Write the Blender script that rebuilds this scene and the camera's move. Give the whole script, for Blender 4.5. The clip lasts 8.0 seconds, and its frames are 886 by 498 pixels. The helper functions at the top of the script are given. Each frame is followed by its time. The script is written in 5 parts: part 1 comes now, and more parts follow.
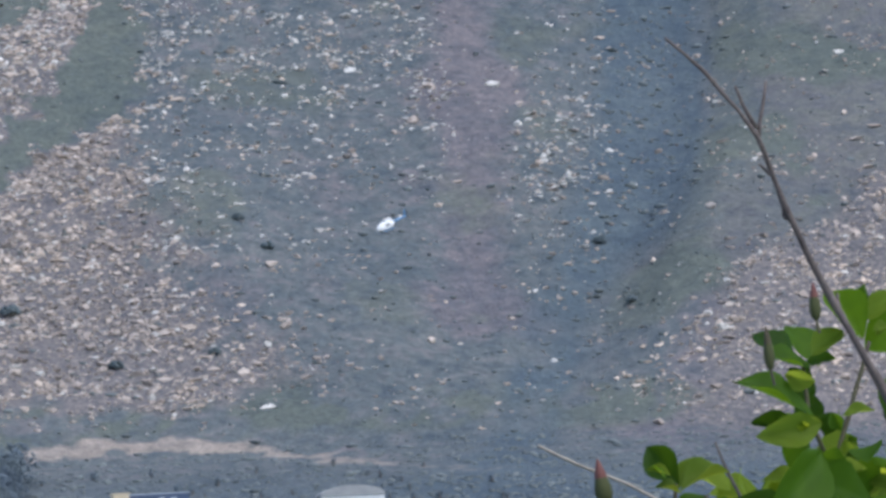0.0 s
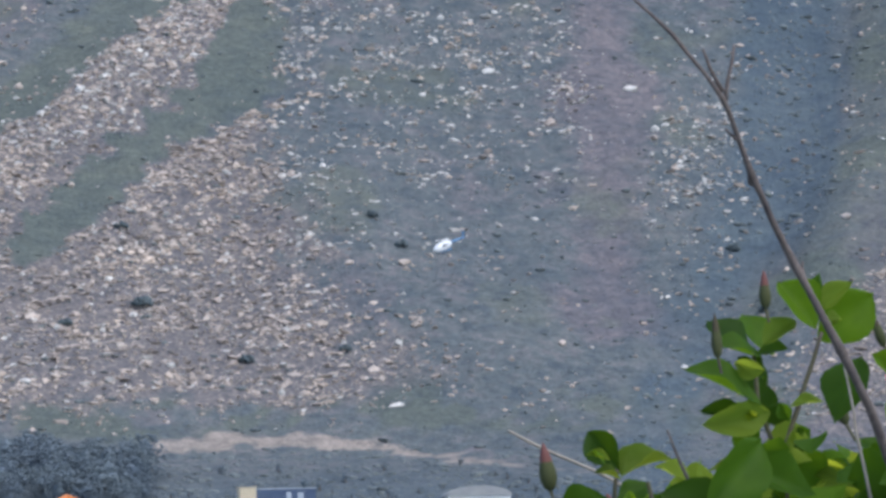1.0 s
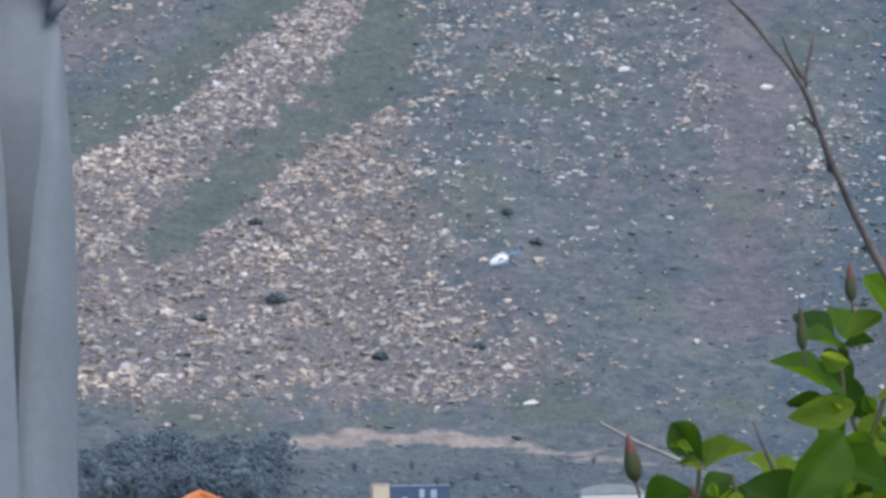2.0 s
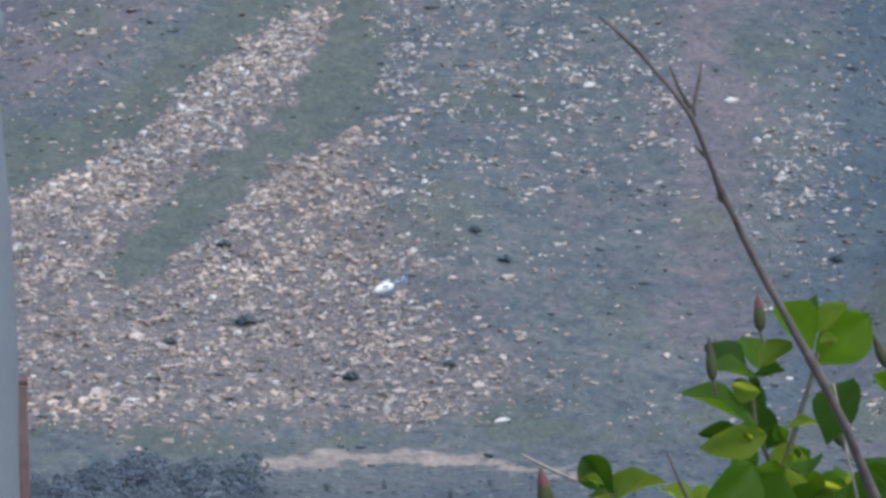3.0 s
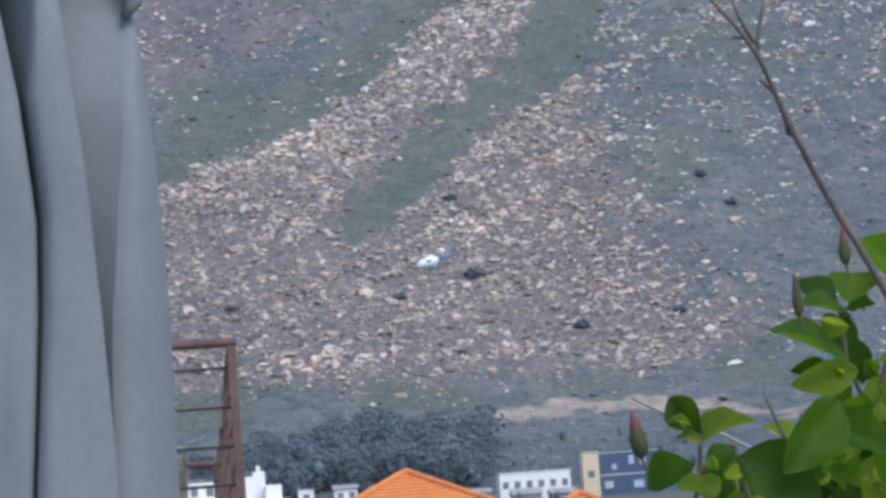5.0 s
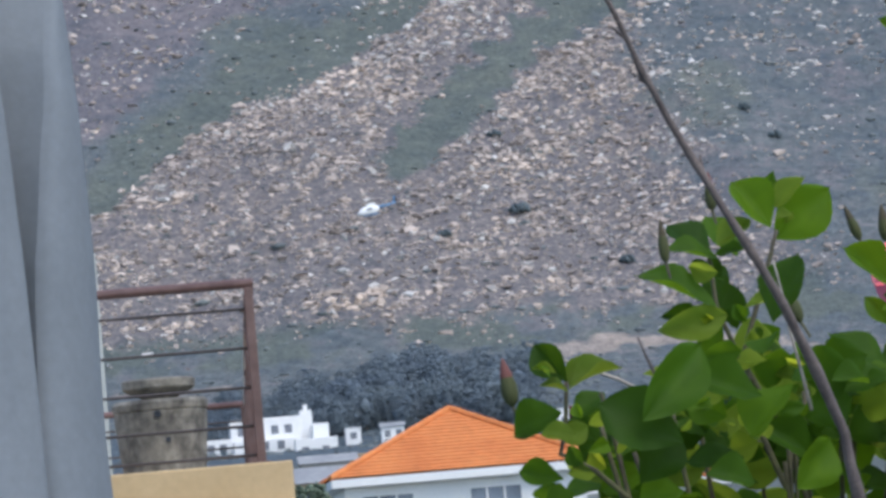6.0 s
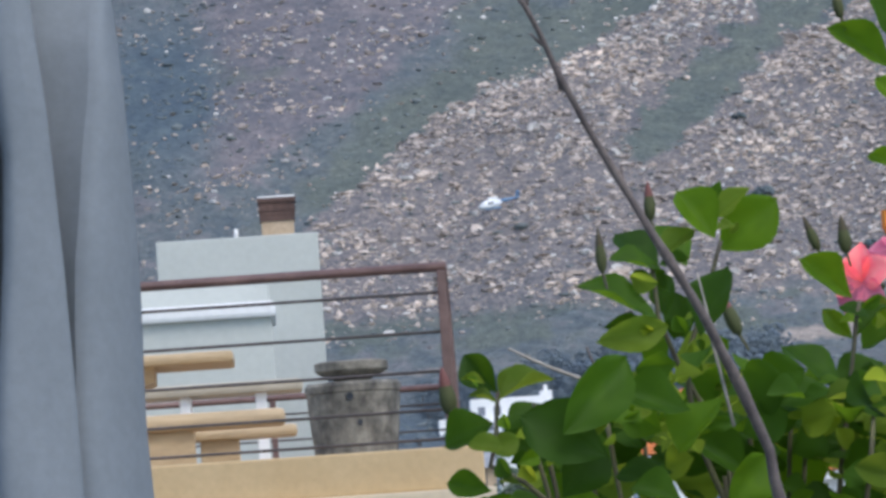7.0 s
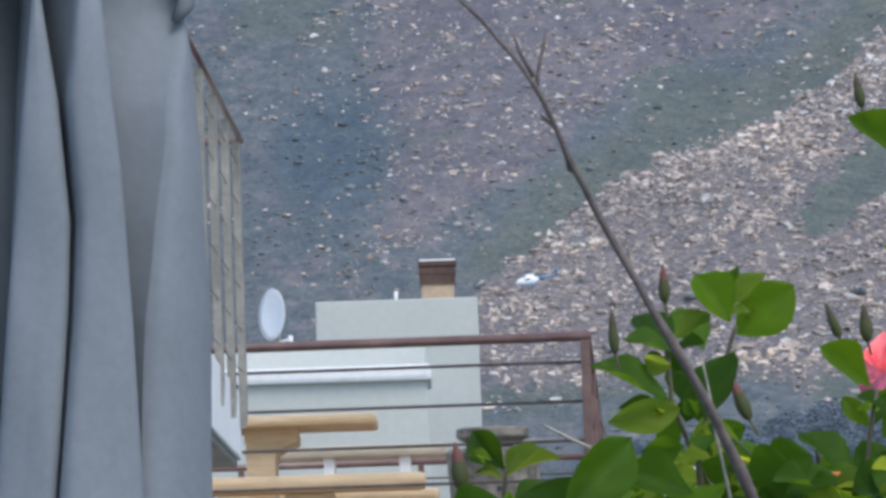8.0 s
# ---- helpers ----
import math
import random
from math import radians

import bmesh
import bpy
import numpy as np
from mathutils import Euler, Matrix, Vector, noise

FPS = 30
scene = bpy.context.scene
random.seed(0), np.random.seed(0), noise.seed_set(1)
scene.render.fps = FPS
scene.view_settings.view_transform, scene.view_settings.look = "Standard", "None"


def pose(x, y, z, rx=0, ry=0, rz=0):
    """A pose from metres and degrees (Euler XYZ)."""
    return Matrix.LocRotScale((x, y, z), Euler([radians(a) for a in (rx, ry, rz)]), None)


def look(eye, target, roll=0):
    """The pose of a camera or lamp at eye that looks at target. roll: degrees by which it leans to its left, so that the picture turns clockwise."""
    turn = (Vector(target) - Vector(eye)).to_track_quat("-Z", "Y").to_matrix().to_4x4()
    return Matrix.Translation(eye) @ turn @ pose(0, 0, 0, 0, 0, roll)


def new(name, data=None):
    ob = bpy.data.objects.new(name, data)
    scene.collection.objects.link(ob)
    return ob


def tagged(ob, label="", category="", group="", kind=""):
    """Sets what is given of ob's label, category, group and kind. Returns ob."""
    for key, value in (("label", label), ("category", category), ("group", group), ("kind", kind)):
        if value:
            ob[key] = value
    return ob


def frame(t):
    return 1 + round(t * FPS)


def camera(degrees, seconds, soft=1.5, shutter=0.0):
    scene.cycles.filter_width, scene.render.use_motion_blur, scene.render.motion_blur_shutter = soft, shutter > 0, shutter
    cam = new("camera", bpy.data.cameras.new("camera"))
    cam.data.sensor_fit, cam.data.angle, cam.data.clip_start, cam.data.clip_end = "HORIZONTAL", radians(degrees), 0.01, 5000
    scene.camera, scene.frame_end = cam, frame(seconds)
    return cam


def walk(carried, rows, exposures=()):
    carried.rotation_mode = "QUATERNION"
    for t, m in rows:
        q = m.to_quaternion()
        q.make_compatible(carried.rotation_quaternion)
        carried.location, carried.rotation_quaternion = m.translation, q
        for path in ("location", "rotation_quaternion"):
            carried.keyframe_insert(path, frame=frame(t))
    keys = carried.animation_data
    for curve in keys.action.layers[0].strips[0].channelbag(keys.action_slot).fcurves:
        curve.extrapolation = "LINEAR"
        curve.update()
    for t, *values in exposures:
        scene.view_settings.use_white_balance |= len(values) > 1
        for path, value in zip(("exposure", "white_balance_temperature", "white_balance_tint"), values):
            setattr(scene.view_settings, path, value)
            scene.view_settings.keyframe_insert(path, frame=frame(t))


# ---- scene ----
# ---- camera and its way ----
cam = camera(10.0, 8.0, soft=3.4)
EYE = 1.6          # eye height over the terrace


def held(t, yaw, pitch, roll, x, y, z):
    """A hand-held pose: degrees to the left, up and of lean to the right; metres from the last standpoint."""
    return t, pose(x, y, EYE + z, 90 + pitch, 0, yaw) @ pose(0, 0, 0, 0, 0, -roll)


walk(cam, [
    held(0.0, -10.543, 5.009, 3.421, -0.944, -0.009, 0.019),
    held(0.5, -9.441, 5.023, 2.490, -0.862, -0.000, 0.007),
    held(1.0, -9.022, 5.093, 1.684, -0.777, 0.006, -0.005),
    held(1.5, -7.795, 5.115, 1.277, -0.747, 0.013, -0.018),
    held(1.7, -7.557, 5.074, 1.114, -0.746, 0.004, -0.017),
    held(3.0, -7.854, 5.304, 2.292, -0.683, -0.013, 0.001),
    held(3.5, -9.139, 5.260, 2.336, -0.692, -0.032, -0.006),
    held(4.0, -7.418, 5.379, 3.070, -0.653, 0.005, 0.000),
    held(4.5, -5.726, 5.194, 3.840, -0.604, -0.004, 0.001),
    held(5.0, -5.242, 4.876, 4.253, -0.555, -0.007, -0.006),
    held(5.2, -5.084, 4.693, 4.638, -0.527, -0.026, -0.007),
    held(6.3, -4.233, 4.057, 5.092, -0.337, 0.002, -0.007),
    held(6.5, -3.450, 4.016, 5.132, -0.286, 0.017, -0.004),
    held(7.0, -1.900, 4.191, 3.894, -0.132, 0.028, 0.000),
    held(7.5, -0.360, 4.600, 2.555, -0.035, 0.009, 0.001),
    held(8.0, -0.000, 5.030, 1.900, -0.000, 0.000, -0.000),
])

# ---- world, sun, exposure ----
SUN_EL, SUN_AZ = 56.0, 146.0     # degrees up; degrees from +y towards +x
world = bpy.data.worlds.new("sky")
scene.world = world
world.use_nodes = True
wn = world.node_tree
sky = wn.nodes.new("ShaderNodeTexSky")
sky.sky_type, sky.sun_disc = "NISHITA", False
sky.sun_elevation, sky.sun_rotation = radians(SUN_EL), radians(SUN_AZ)
sky.air_density, sky.dust_density, sky.ozone_density = 1.0, 1.2, 1.0
wn.links.new(sky.outputs[0], wn.nodes["Background"].inputs["Color"])
wn.nodes["Background"].inputs["Strength"].default_value = 0.2
sun = new("sun", bpy.data.lights.new("sun", "SUN"))
sun.data.energy, sun.data.angle, sun.data.color = 1.8, radians(30.0), (0.98, 0.945, 0.885)
sun_way = Vector((math.sin(radians(SUN_AZ)) * math.cos(radians(SUN_EL)), math.cos(radians(SUN_AZ)) * math.cos(radians(SUN_EL)), math.sin(radians(SUN_EL))))
sun.matrix_world = look(sun_way * 100, (0, 0, 0))
scene.view_settings.exposure = 0.28


# ---- materials ----
def node(tree, kind, **values):
    n = tree.nodes.new(kind)
    for key, value in values.items():
        n.inputs[key.replace("_", " ")].default_value = value
    return n


def ramp(tree, source, stops):
    n = tree.nodes.new("ShaderNodeValToRGB")
    while len(n.color_ramp.elements) < len(stops):
        n.color_ramp.elements.new(0.5)
    for e, (at, c) in zip(n.color_ramp.elements, stops):
        e.position, e.color = at, (*c, 1)
    tree.links.new(source, n.inputs[0])
    return n.outputs[0]


def mixed(tree, factor, a, b, how="MIX"):
    n = tree.nodes.new("ShaderNodeMix")
    n.data_type, n.blend_type = "RGBA", how
    for i, v in ((0, factor), (6, a), (7, b)):
        if isinstance(v, bpy.types.NodeSocket):
            tree.links.new(v, n.inputs[i])
        else:
            n.inputs[i].default_value = v if i == 0 else (*v, 1)
    return n.outputs[2]


def material(name, colours, grain=20.0, patch=2.0, rough=0.7, metal=0.0, bump=0.2, depth=0.01, vary=0.12, per="", stretch=(1, 1, 1), spread=0.34):
    """Two scales of noise over two or three colours; grain and patch are cycles per metre. per: 'object' or 'island' varies piece by piece."""
    m = bpy.data.materials.new(name)
    m.use_nodes = True
    t = m.node_tree
    b = t.nodes["Principled BSDF"]
    co = t.nodes.new("ShaderNodeTexCoord").outputs["Object"]
    mp = t.nodes.new("ShaderNodeMapping")
    mp.inputs["Scale"].default_value = stretch
    t.links.new(co, mp.inputs[0])
    big = node(t, "ShaderNodeTexNoise", Scale=patch, Detail=4.0, Roughness=0.6)
    fine = node(t, "ShaderNodeTexNoise", Scale=grain, Detail=5.0, Roughness=0.65)
    for n in (big, fine):
        t.links.new(mp.outputs[0], n.inputs["Vector"])
    step = 0.4 / max(1, len(colours) - 1)
    col = ramp(t, big.outputs[0], [(0.3 + i * step, c) for i, c in enumerate(colours)])
    g = ramp(t, fine.outputs[0], [(0.25, (1 - vary * 2,) * 3), (0.75, (1 + vary,) * 3)])
    col = mixed(t, 1.0, col, g, "MULTIPLY")
    if per:
        if per == "object":
            rnd = t.nodes.new("ShaderNodeObjectInfo").outputs["Random"]
        else:
            rnd = t.nodes.new("ShaderNodeNewGeometry").outputs["Random Per Island"]
        col = mixed(t, 1.0, col, ramp(t, rnd, [(0.0, (1 - spread,) * 3), (1.0, (1 + spread,) * 3)]), "MULTIPLY")
    t.links.new(col, b.inputs["Base Color"])
    b.inputs["Roughness"].default_value, b.inputs["Metallic"].default_value = rough, metal
    if bump:
        bp = node(t, "ShaderNodeBump", Strength=bump, Distance=depth)
        t.links.new(fine.outputs[0], bp.inputs["Height"])
        t.links.new(bp.outputs[0], b.inputs["Normal"])
    return m


def leaf_material(name, dark, light, through_colour, share=0.42, vein=0.07):
    """A leaf: glossy front, light shining through, veins and a tone of its own on each leaf."""
    m = bpy.data.materials.new(name)
    m.use_nodes = True
    t = m.node_tree
    b = t.nodes["Principled BSDF"]
    co = t.nodes.new("ShaderNodeTexCoord").outputs["Object"]
    n1 = node(t, "ShaderNodeTexNoise", Scale=3.0, Detail=4.0)
    t.links.new(co, n1.inputs["Vector"])
    veins = t.nodes.new("ShaderNodeTexWave")
    veins.wave_type, veins.bands_direction = "BANDS", "X"
    veins.inputs["Scale"].default_value, veins.inputs["Distortion"].default_value = 3.0, 1.2
    t.links.new(co, veins.inputs["Vector"])
    col = ramp(t, n1.outputs[0], [(0.3, dark), (0.7, light)])
    rnd = t.nodes.new("ShaderNodeObjectInfo").outputs["Random"]
    col = mixed(t, 1.0, col, ramp(t, rnd, [(0, (0.42, 0.5, 0.55)), (0.55, (1.0, 0.95, 0.9)), (1, (2.0, 1.55, 0.9))]), "MULTIPLY")
    t.links.new(col, b.inputs["Base Color"])
    b.inputs["Roughness"].default_value = 0.6
    b.inputs["Specular IOR Level"].default_value = 0.16
    bp = node(t, "ShaderNodeBump", Strength=vein, Distance=0.001)
    t.links.new(veins.outputs["Fac"], bp.inputs["Height"])
    t.links.new(bp.outputs[0], b.inputs["Normal"])
    tr = t.nodes.new("ShaderNodeBsdfTranslucent")
    t.links.new(mixed(t, 1.0, through_colour, ramp(t, rnd, [(0, (0.5,) * 3), (0.6, (1.0,) * 3), (1, (2.0, 1.7, 1.2))]), "MULTIPLY"), tr.inputs["Color"])
    mx = t.nodes.new("ShaderNodeMixShader")
    mx.inputs[0].default_value = share
    t.links.new(b.outputs[0], mx.inputs[1])
    t.links.new(tr.outputs[0], mx.inputs[2])
    t.links.new(mx.outputs[0], t.nodes["Material Output"].inputs["Surface"])
    return m


def ground_material():
    """Town soil, heath, grass, scrub, scree soil and the dirt track, by the cover that grows there. Haze is mixed into
    their colours.
    """
    m = bpy.data.materials.new("hazy_mountain_cover")
    m.use_nodes = True
    t = m.node_tree
    b = t.nodes["Principled BSDF"]
    co = t.nodes.new("ShaderNodeTexCoord").outputs["Object"]
    big = node(t, "ShaderNodeTexNoise", Scale=0.02, Detail=5.0, Roughness=0.6)
    mid = node(t, "ShaderNodeTexNoise", Scale=0.16, Detail=5.0, Roughness=0.7)
    fine = node(t, "ShaderNodeTexNoise", Scale=0.8, Detail=4.0, Roughness=0.7)
    for n in (big, mid, fine):
        t.links.new(co, n.inputs["Vector"])
    cover = t.nodes.new("ShaderNodeVertexColor")
    cover.layer_name = "cover"
    path = t.nodes.new("ShaderNodeVertexColor")
    path.layer_name = "path"
    parts = t.nodes.new("ShaderNodeSeparateColor")
    t.links.new(cover.outputs[0], parts.inputs[0])
    parts2 = t.nodes.new("ShaderNodeSeparateColor")
    t.links.new(path.outputs[0], parts2.inputs[0])
    heath = ramp(t, mid.outputs[0], [(0.34, HAZY_HEATH[0]), (0.5, HAZY_HEATH[1]), (0.66, HAZY_HEATH[2])])
    grass = ramp(t, mid.outputs[0], [(0.3, HAZY_GRASS[0]), (0.7, HAZY_GRASS[1])])
    scrub = ramp(t, mid.outputs[0], [(0.3, HAZY_SCRUB[0]), (0.7, HAZY_SCRUB[1])])
    rubble = node(t, "ShaderNodeTexNoise", Scale=0.55, Detail=3.0, Roughness=0.75, Distortion=0.6)
    t.links.new(co, rubble.inputs["Vector"])
    scree = ramp(t, rubble.outputs[0], [(0.36, HAZY_SCREE[0]), (0.52, HAZY_SCREE[1]), (0.64, HAZY_SCREE[2])])
    dirt = ramp(t, mid.outputs[0], [(0.3, DIRT[0]), (0.7, DIRT[1])])

    def edge(mask):
        """The mask with a ragged edge."""
        a = t.nodes.new("ShaderNodeMath")
        a.operation = "MULTIPLY_ADD"
        t.links.new(mid.outputs[0], a.inputs[0])
        a.inputs[1].default_value = 0.9
        t.links.new(mask, a.inputs[2])
        r = t.nodes.new("ShaderNodeMapRange")
        r.inputs["From Min"].default_value, r.inputs["From Max"].default_value = 0.7, 1.15
        t.links.new(a.outputs[0], r.inputs["Value"])
        return r.outputs[0]
    mauve = ramp(t, mid.outputs[0], [(0.32, HAZY_MAUVE[0]), (0.5, HAZY_MAUVE[1]), (0.68, HAZY_MAUVE[2])])
    tuft = node(t, "ShaderNodeTexNoise", Scale=0.42, Detail=6.0, Roughness=0.8, Distortion=0.4)
    t.links.new(co, tuft.inputs["Vector"])
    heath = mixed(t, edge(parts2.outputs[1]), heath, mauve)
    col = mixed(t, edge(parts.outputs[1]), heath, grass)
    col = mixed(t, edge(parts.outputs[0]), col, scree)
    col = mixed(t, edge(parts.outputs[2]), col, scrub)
    col = mixed(t, edge(parts2.outputs[0]), col, dirt)
    g = ramp(t, fine.outputs[0], [(0.28, (0.74, 0.76, 0.79)), (0.5, (1, 1, 1)), (0.74, (1.24, 1.22, 1.2))])
    col = mixed(t, 1.0, col, g, "MULTIPLY")
    g = ramp(t, tuft.outputs[0], [(0.36, (0.62, 0.66, 0.70)), (0.5, (1, 1, 1)), (0.62, (1.25, 1.23, 1.21)), (0.70, (1.65, 1.58, 1.55))])
    col = mixed(t, 0.85, col, g, "MULTIPLY")
    g2 = ramp(t, big.outputs[0], [(0.3, (0.82, 0.86, 0.9)), (0.7, (1.15, 1.1, 1.06))])
    col = mixed(t, 1.0, col, g2, "MULTIPLY")
    t.links.new(col, b.inputs["Base Color"])
    b.inputs["Roughness"].default_value = 0.95
    bp = node(t, "ShaderNodeBump", Strength=0.7, Distance=1.0)
    t.links.new(fine.outputs[0], bp.inputs["Height"])
    t.links.new(bp.outputs[0], b.inputs["Normal"])
    return m


# distance haze is mixed into the slope's colours: greyed, blued, little contrast
HAZY_HEATH = ((0.070, 0.092, 0.113), (0.102, 0.122, 0.132), (0.148, 0.147, 0.163))
HAZY_MAUVE = ((0.098, 0.103, 0.124), (0.132, 0.127, 0.144), (0.180, 0.162, 0.176))
HAZY_GRASS = ((0.082, 0.102, 0.101), (0.114, 0.133, 0.118))
HAZY_SCRUB = ((0.052, 0.078, 0.110), (0.084, 0.116, 0.136))
HAZY_SCREE = ((0.098, 0.098, 0.112), (0.150, 0.140, 0.146), (0.25, 0.22, 0.205))
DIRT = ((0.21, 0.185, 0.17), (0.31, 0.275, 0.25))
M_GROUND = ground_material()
M_ROCK = material("sandstone_boulder", [(0.29, 0.25, 0.232), (0.42, 0.36, 0.325), (0.56, 0.46, 0.385)], grain=1.5, patch=0.03, rough=0.9, bump=0.4, depth=0.2, per="island", spread=0.42)
M_ROCK_PALE = material("pale_boulder", [(0.44, 0.43, 0.42), (0.58, 0.56, 0.54)], grain=1.5, patch=0.1, rough=0.9, bump=0.4, depth=0.2, per="island")
# shrub foliage is paled towards blue-grey: haze set into the colour
M_HAZY_SHRUB = material("hazy_heath_shrub", [(0.14, 0.168, 0.185), (0.18, 0.208, 0.21)], grain=2.0, patch=0.1, rough=0.95, bump=0.6, depth=0.4, per="island", spread=0.14)
M_GARDEN = material("garden_tree_foliage", [(0.10, 0.145, 0.10), (0.17, 0.215, 0.155)], grain=6, patch=0.8, rough=0.9, bump=0.3, depth=0.05, per="island", spread=0.25)
# bushes on the slope take the same haze into their green
M_HAZY_BUSH = material("hazy_bush_foliage", [(0.08, 0.11, 0.13), (0.11, 0.14, 0.155)], grain=2.5, patch=0.3, rough=0.95, bump=0.5, depth=0.2, per="island", spread=0.2)
# lighter and bluer than the trees themselves, to hold the air's haze
M_HAZY_WOOD = material("hazy_pine_wood", [(0.120, 0.158, 0.205), (0.158, 0.198, 0.222)], grain=2.5, patch=0.06, rough=0.95, bump=0.1, depth=0.2, per="island", spread=0.12)
M_BARK = material("bark", [(0.10, 0.08, 0.07), (0.2, 0.16, 0.14)], grain=300, patch=40, rough=0.9, bump=0.5, depth=0.001, stretch=(1, 1, 0.4))
M_DRY = material("dry_twig", [(0.085, 0.068, 0.068), (0.19, 0.155, 0.145)], grain=400, patch=50, rough=0.85, bump=0.5, depth=0.001)
M_PALE_TWIG = material("bleached_twig", [(0.27, 0.24, 0.21), (0.40, 0.36, 0.31)], grain=400, patch=50, rough=0.85, bump=0.4, depth=0.001)
M_STEM = material("green_brown_stem", [(0.06, 0.045, 0.04), (0.12, 0.12, 0.05)], grain=300, patch=40, rough=0.7, bump=0.4, depth=0.001)
M_LEAF = leaf_material("glossy_leaf", (0.026, 0.076, 0.006), (0.052, 0.125, 0.010), (0.20, 0.36, 0.015))
M_YOUNG = leaf_material("young_leaf", (0.09, 0.16, 0.014), (0.14, 0.22, 0.03), (0.40, 0.50, 0.05), 0.55)
M_PETAL = leaf_material("pink_petal", (0.84, 0.16, 0.31), (0.92, 0.34, 0.48), (0.95, 0.26, 0.44), 0.4, 0.04)
M_STAMEN = material("orange_stamen", [(0.85, 0.23, 0.03), (0.9, 0.36, 0.06)], grain=900, patch=200, rough=0.6, bump=0.3, depth=0.001)
M_BUD = material("bud_green", [(0.04, 0.05, 0.016), (0.075, 0.085, 0.026)], grain=300, patch=60, rough=0.8, bump=0.2, depth=0.0006)
M_BUDDARK = material("bud_brown", [(0.045, 0.042, 0.022), (0.085, 0.065, 0.036)], grain=300, patch=60, rough=0.8, bump=0.2, depth=0.0006)
M_BUDTIP = material("bud_pink", [(0.09, 0.03, 0.026), (0.20, 0.06, 0.05)], grain=300, patch=60, rough=0.6, bump=0.2, depth=0.0006)
M_CLOTH = material("grey_blue_canvas", [(0.165, 0.188, 0.213), (0.205, 0.230, 0.260)], grain=60, patch=2.5, rough=0.9, bump=0.25, depth=0.002, vary=0.05)
M_POLE = material("dark_pole", [(0.05, 0.05, 0.055), (0.08, 0.08, 0.085)], grain=60, patch=6, rough=0.5, metal=0.6, bump=0.1)
M_STONE = material("concrete", [(0.3, 0.29, 0.28), (0.4, 0.39, 0.37)], grain=40, patch=5, rough=0.9)
M_RAIL = material("oxide_red_paint", [(0.10, 0.055, 0.05), (0.20, 0.12, 0.108)], grain=60, patch=5, rough=0.3, bump=0.2, depth=0.002)
M_CABLE = material("dull_steel_bar", [(0.07, 0.06, 0.06), (0.12, 0.10, 0.10)], grain=60, patch=8, rough=0.5, metal=0.5, bump=0.1)
M_OCHRE = material("ochre_plaster", [(0.52, 0.375, 0.205), (0.60, 0.45, 0.265)], grain=25, patch=1.2, rough=0.9, bump=0.3, depth=0.004, vary=0.05)
M_CREAM = material("cream_plaster", [(0.60, 0.50, 0.36), (0.68, 0.58, 0.43)], grain=25, patch=1.2, rough=0.9, bump=0.3, depth=0.004, vary=0.05)
M_POT = material("stained_terracotta", [(0.07, 0.065, 0.06), (0.25, 0.23, 0.195), (0.42, 0.385, 0.32)], grain=30, patch=7, rough=0.9, bump=0.5, depth=0.006, vary=0.2)
M_TIMBER = material("oiled_pine", [(0.50, 0.365, 0.21), (0.64, 0.50, 0.33)], grain=30, patch=4, rough=0.6, bump=0.3, depth=0.003, stretch=(0.2, 1, 1))
M_PALETIMBER = material("weathered_timber", [(0.42, 0.38, 0.30), (0.52, 0.47, 0.38)], grain=30, patch=4, rough=0.8, bump=0.3, depth=0.003, stretch=(0.2, 1, 1))
M_PLASTER = material("pale_grey_plaster", [(0.46, 0.48, 0.455), (0.52, 0.54, 0.51)], grain=12, patch=0.7, rough=0.9, bump=0.25, depth=0.006, vary=0.04)
M_WHITE = material("white_paint", [(0.74, 0.75, 0.76), (0.82, 0.82, 0.82)], grain=10, patch=0.6, rough=0.7, bump=0.15, depth=0.004, vary=0.05)
M_DISH = material("dish_enamel", [(0.74, 0.75, 0.76), (0.80, 0.80, 0.81)], grain=20, patch=3, rough=0.5, bump=0.05, vary=0.03)
M_GREYPAINT = material("grey_baluster_paint", [(0.20, 0.195, 0.175), (0.30, 0.29, 0.26)], grain=40, patch=5, rough=0.6, bump=0.2, depth=0.002)
M_BRICK = material("brown_chimney_clay", [(0.075, 0.045, 0.04), (0.15, 0.088, 0.07)], grain=20, patch=4, rough=0.9, bump=0.4, depth=0.008)
M_TAN = material("tan_render", [(0.40, 0.29, 0.19), (0.5, 0.38, 0.27)], grain=20, patch=3, rough=0.9, bump=0.3, depth=0.005)
M_ROOF = material("orange_roof_tile", [(0.55, 0.17, 0.05), (0.68, 0.25, 0.08)], grain=3.0, patch=0.5, rough=0.8, bump=0.5, depth=0.03, vary=0.1)
M_ROOFGREY = material("grey_roof_sheet", [(0.25, 0.26, 0.28), (0.36, 0.37, 0.38)], grain=2, patch=0.3, rough=0.6, bump=0.2, depth=0.03)
M_BLUE = material("dark_blue_panel", [(0.045, 0.075, 0.15), (0.07, 0.11, 0.20)], grain=3, patch=0.3, rough=0.5, bump=0.05)
M_PALEBLUE = material("pale_blue_paint", [(0.34, 0.40, 0.48), (0.46, 0.52, 0.60)], grain=3, patch=0.4, rough=0.6, bump=0.05)
M_GLASS = material("window_glass_by_day", [(0.10, 0.15, 0.22), (0.22, 0.29, 0.38)], grain=3, patch=0.6, rough=0.08, bump=0.0, vary=0.05)
M_FARGLASS = material("far_window", [(0.13, 0.15, 0.19), (0.2, 0.22, 0.27)], grain=3, patch=0.6, rough=0.15, bump=0.0)
M_HELI = material("white_airframe", [(0.80, 0.82, 0.84), (0.86, 0.87, 0.88)], grain=2, patch=0.5, rough=0.3, bump=0.0, vary=0.03)
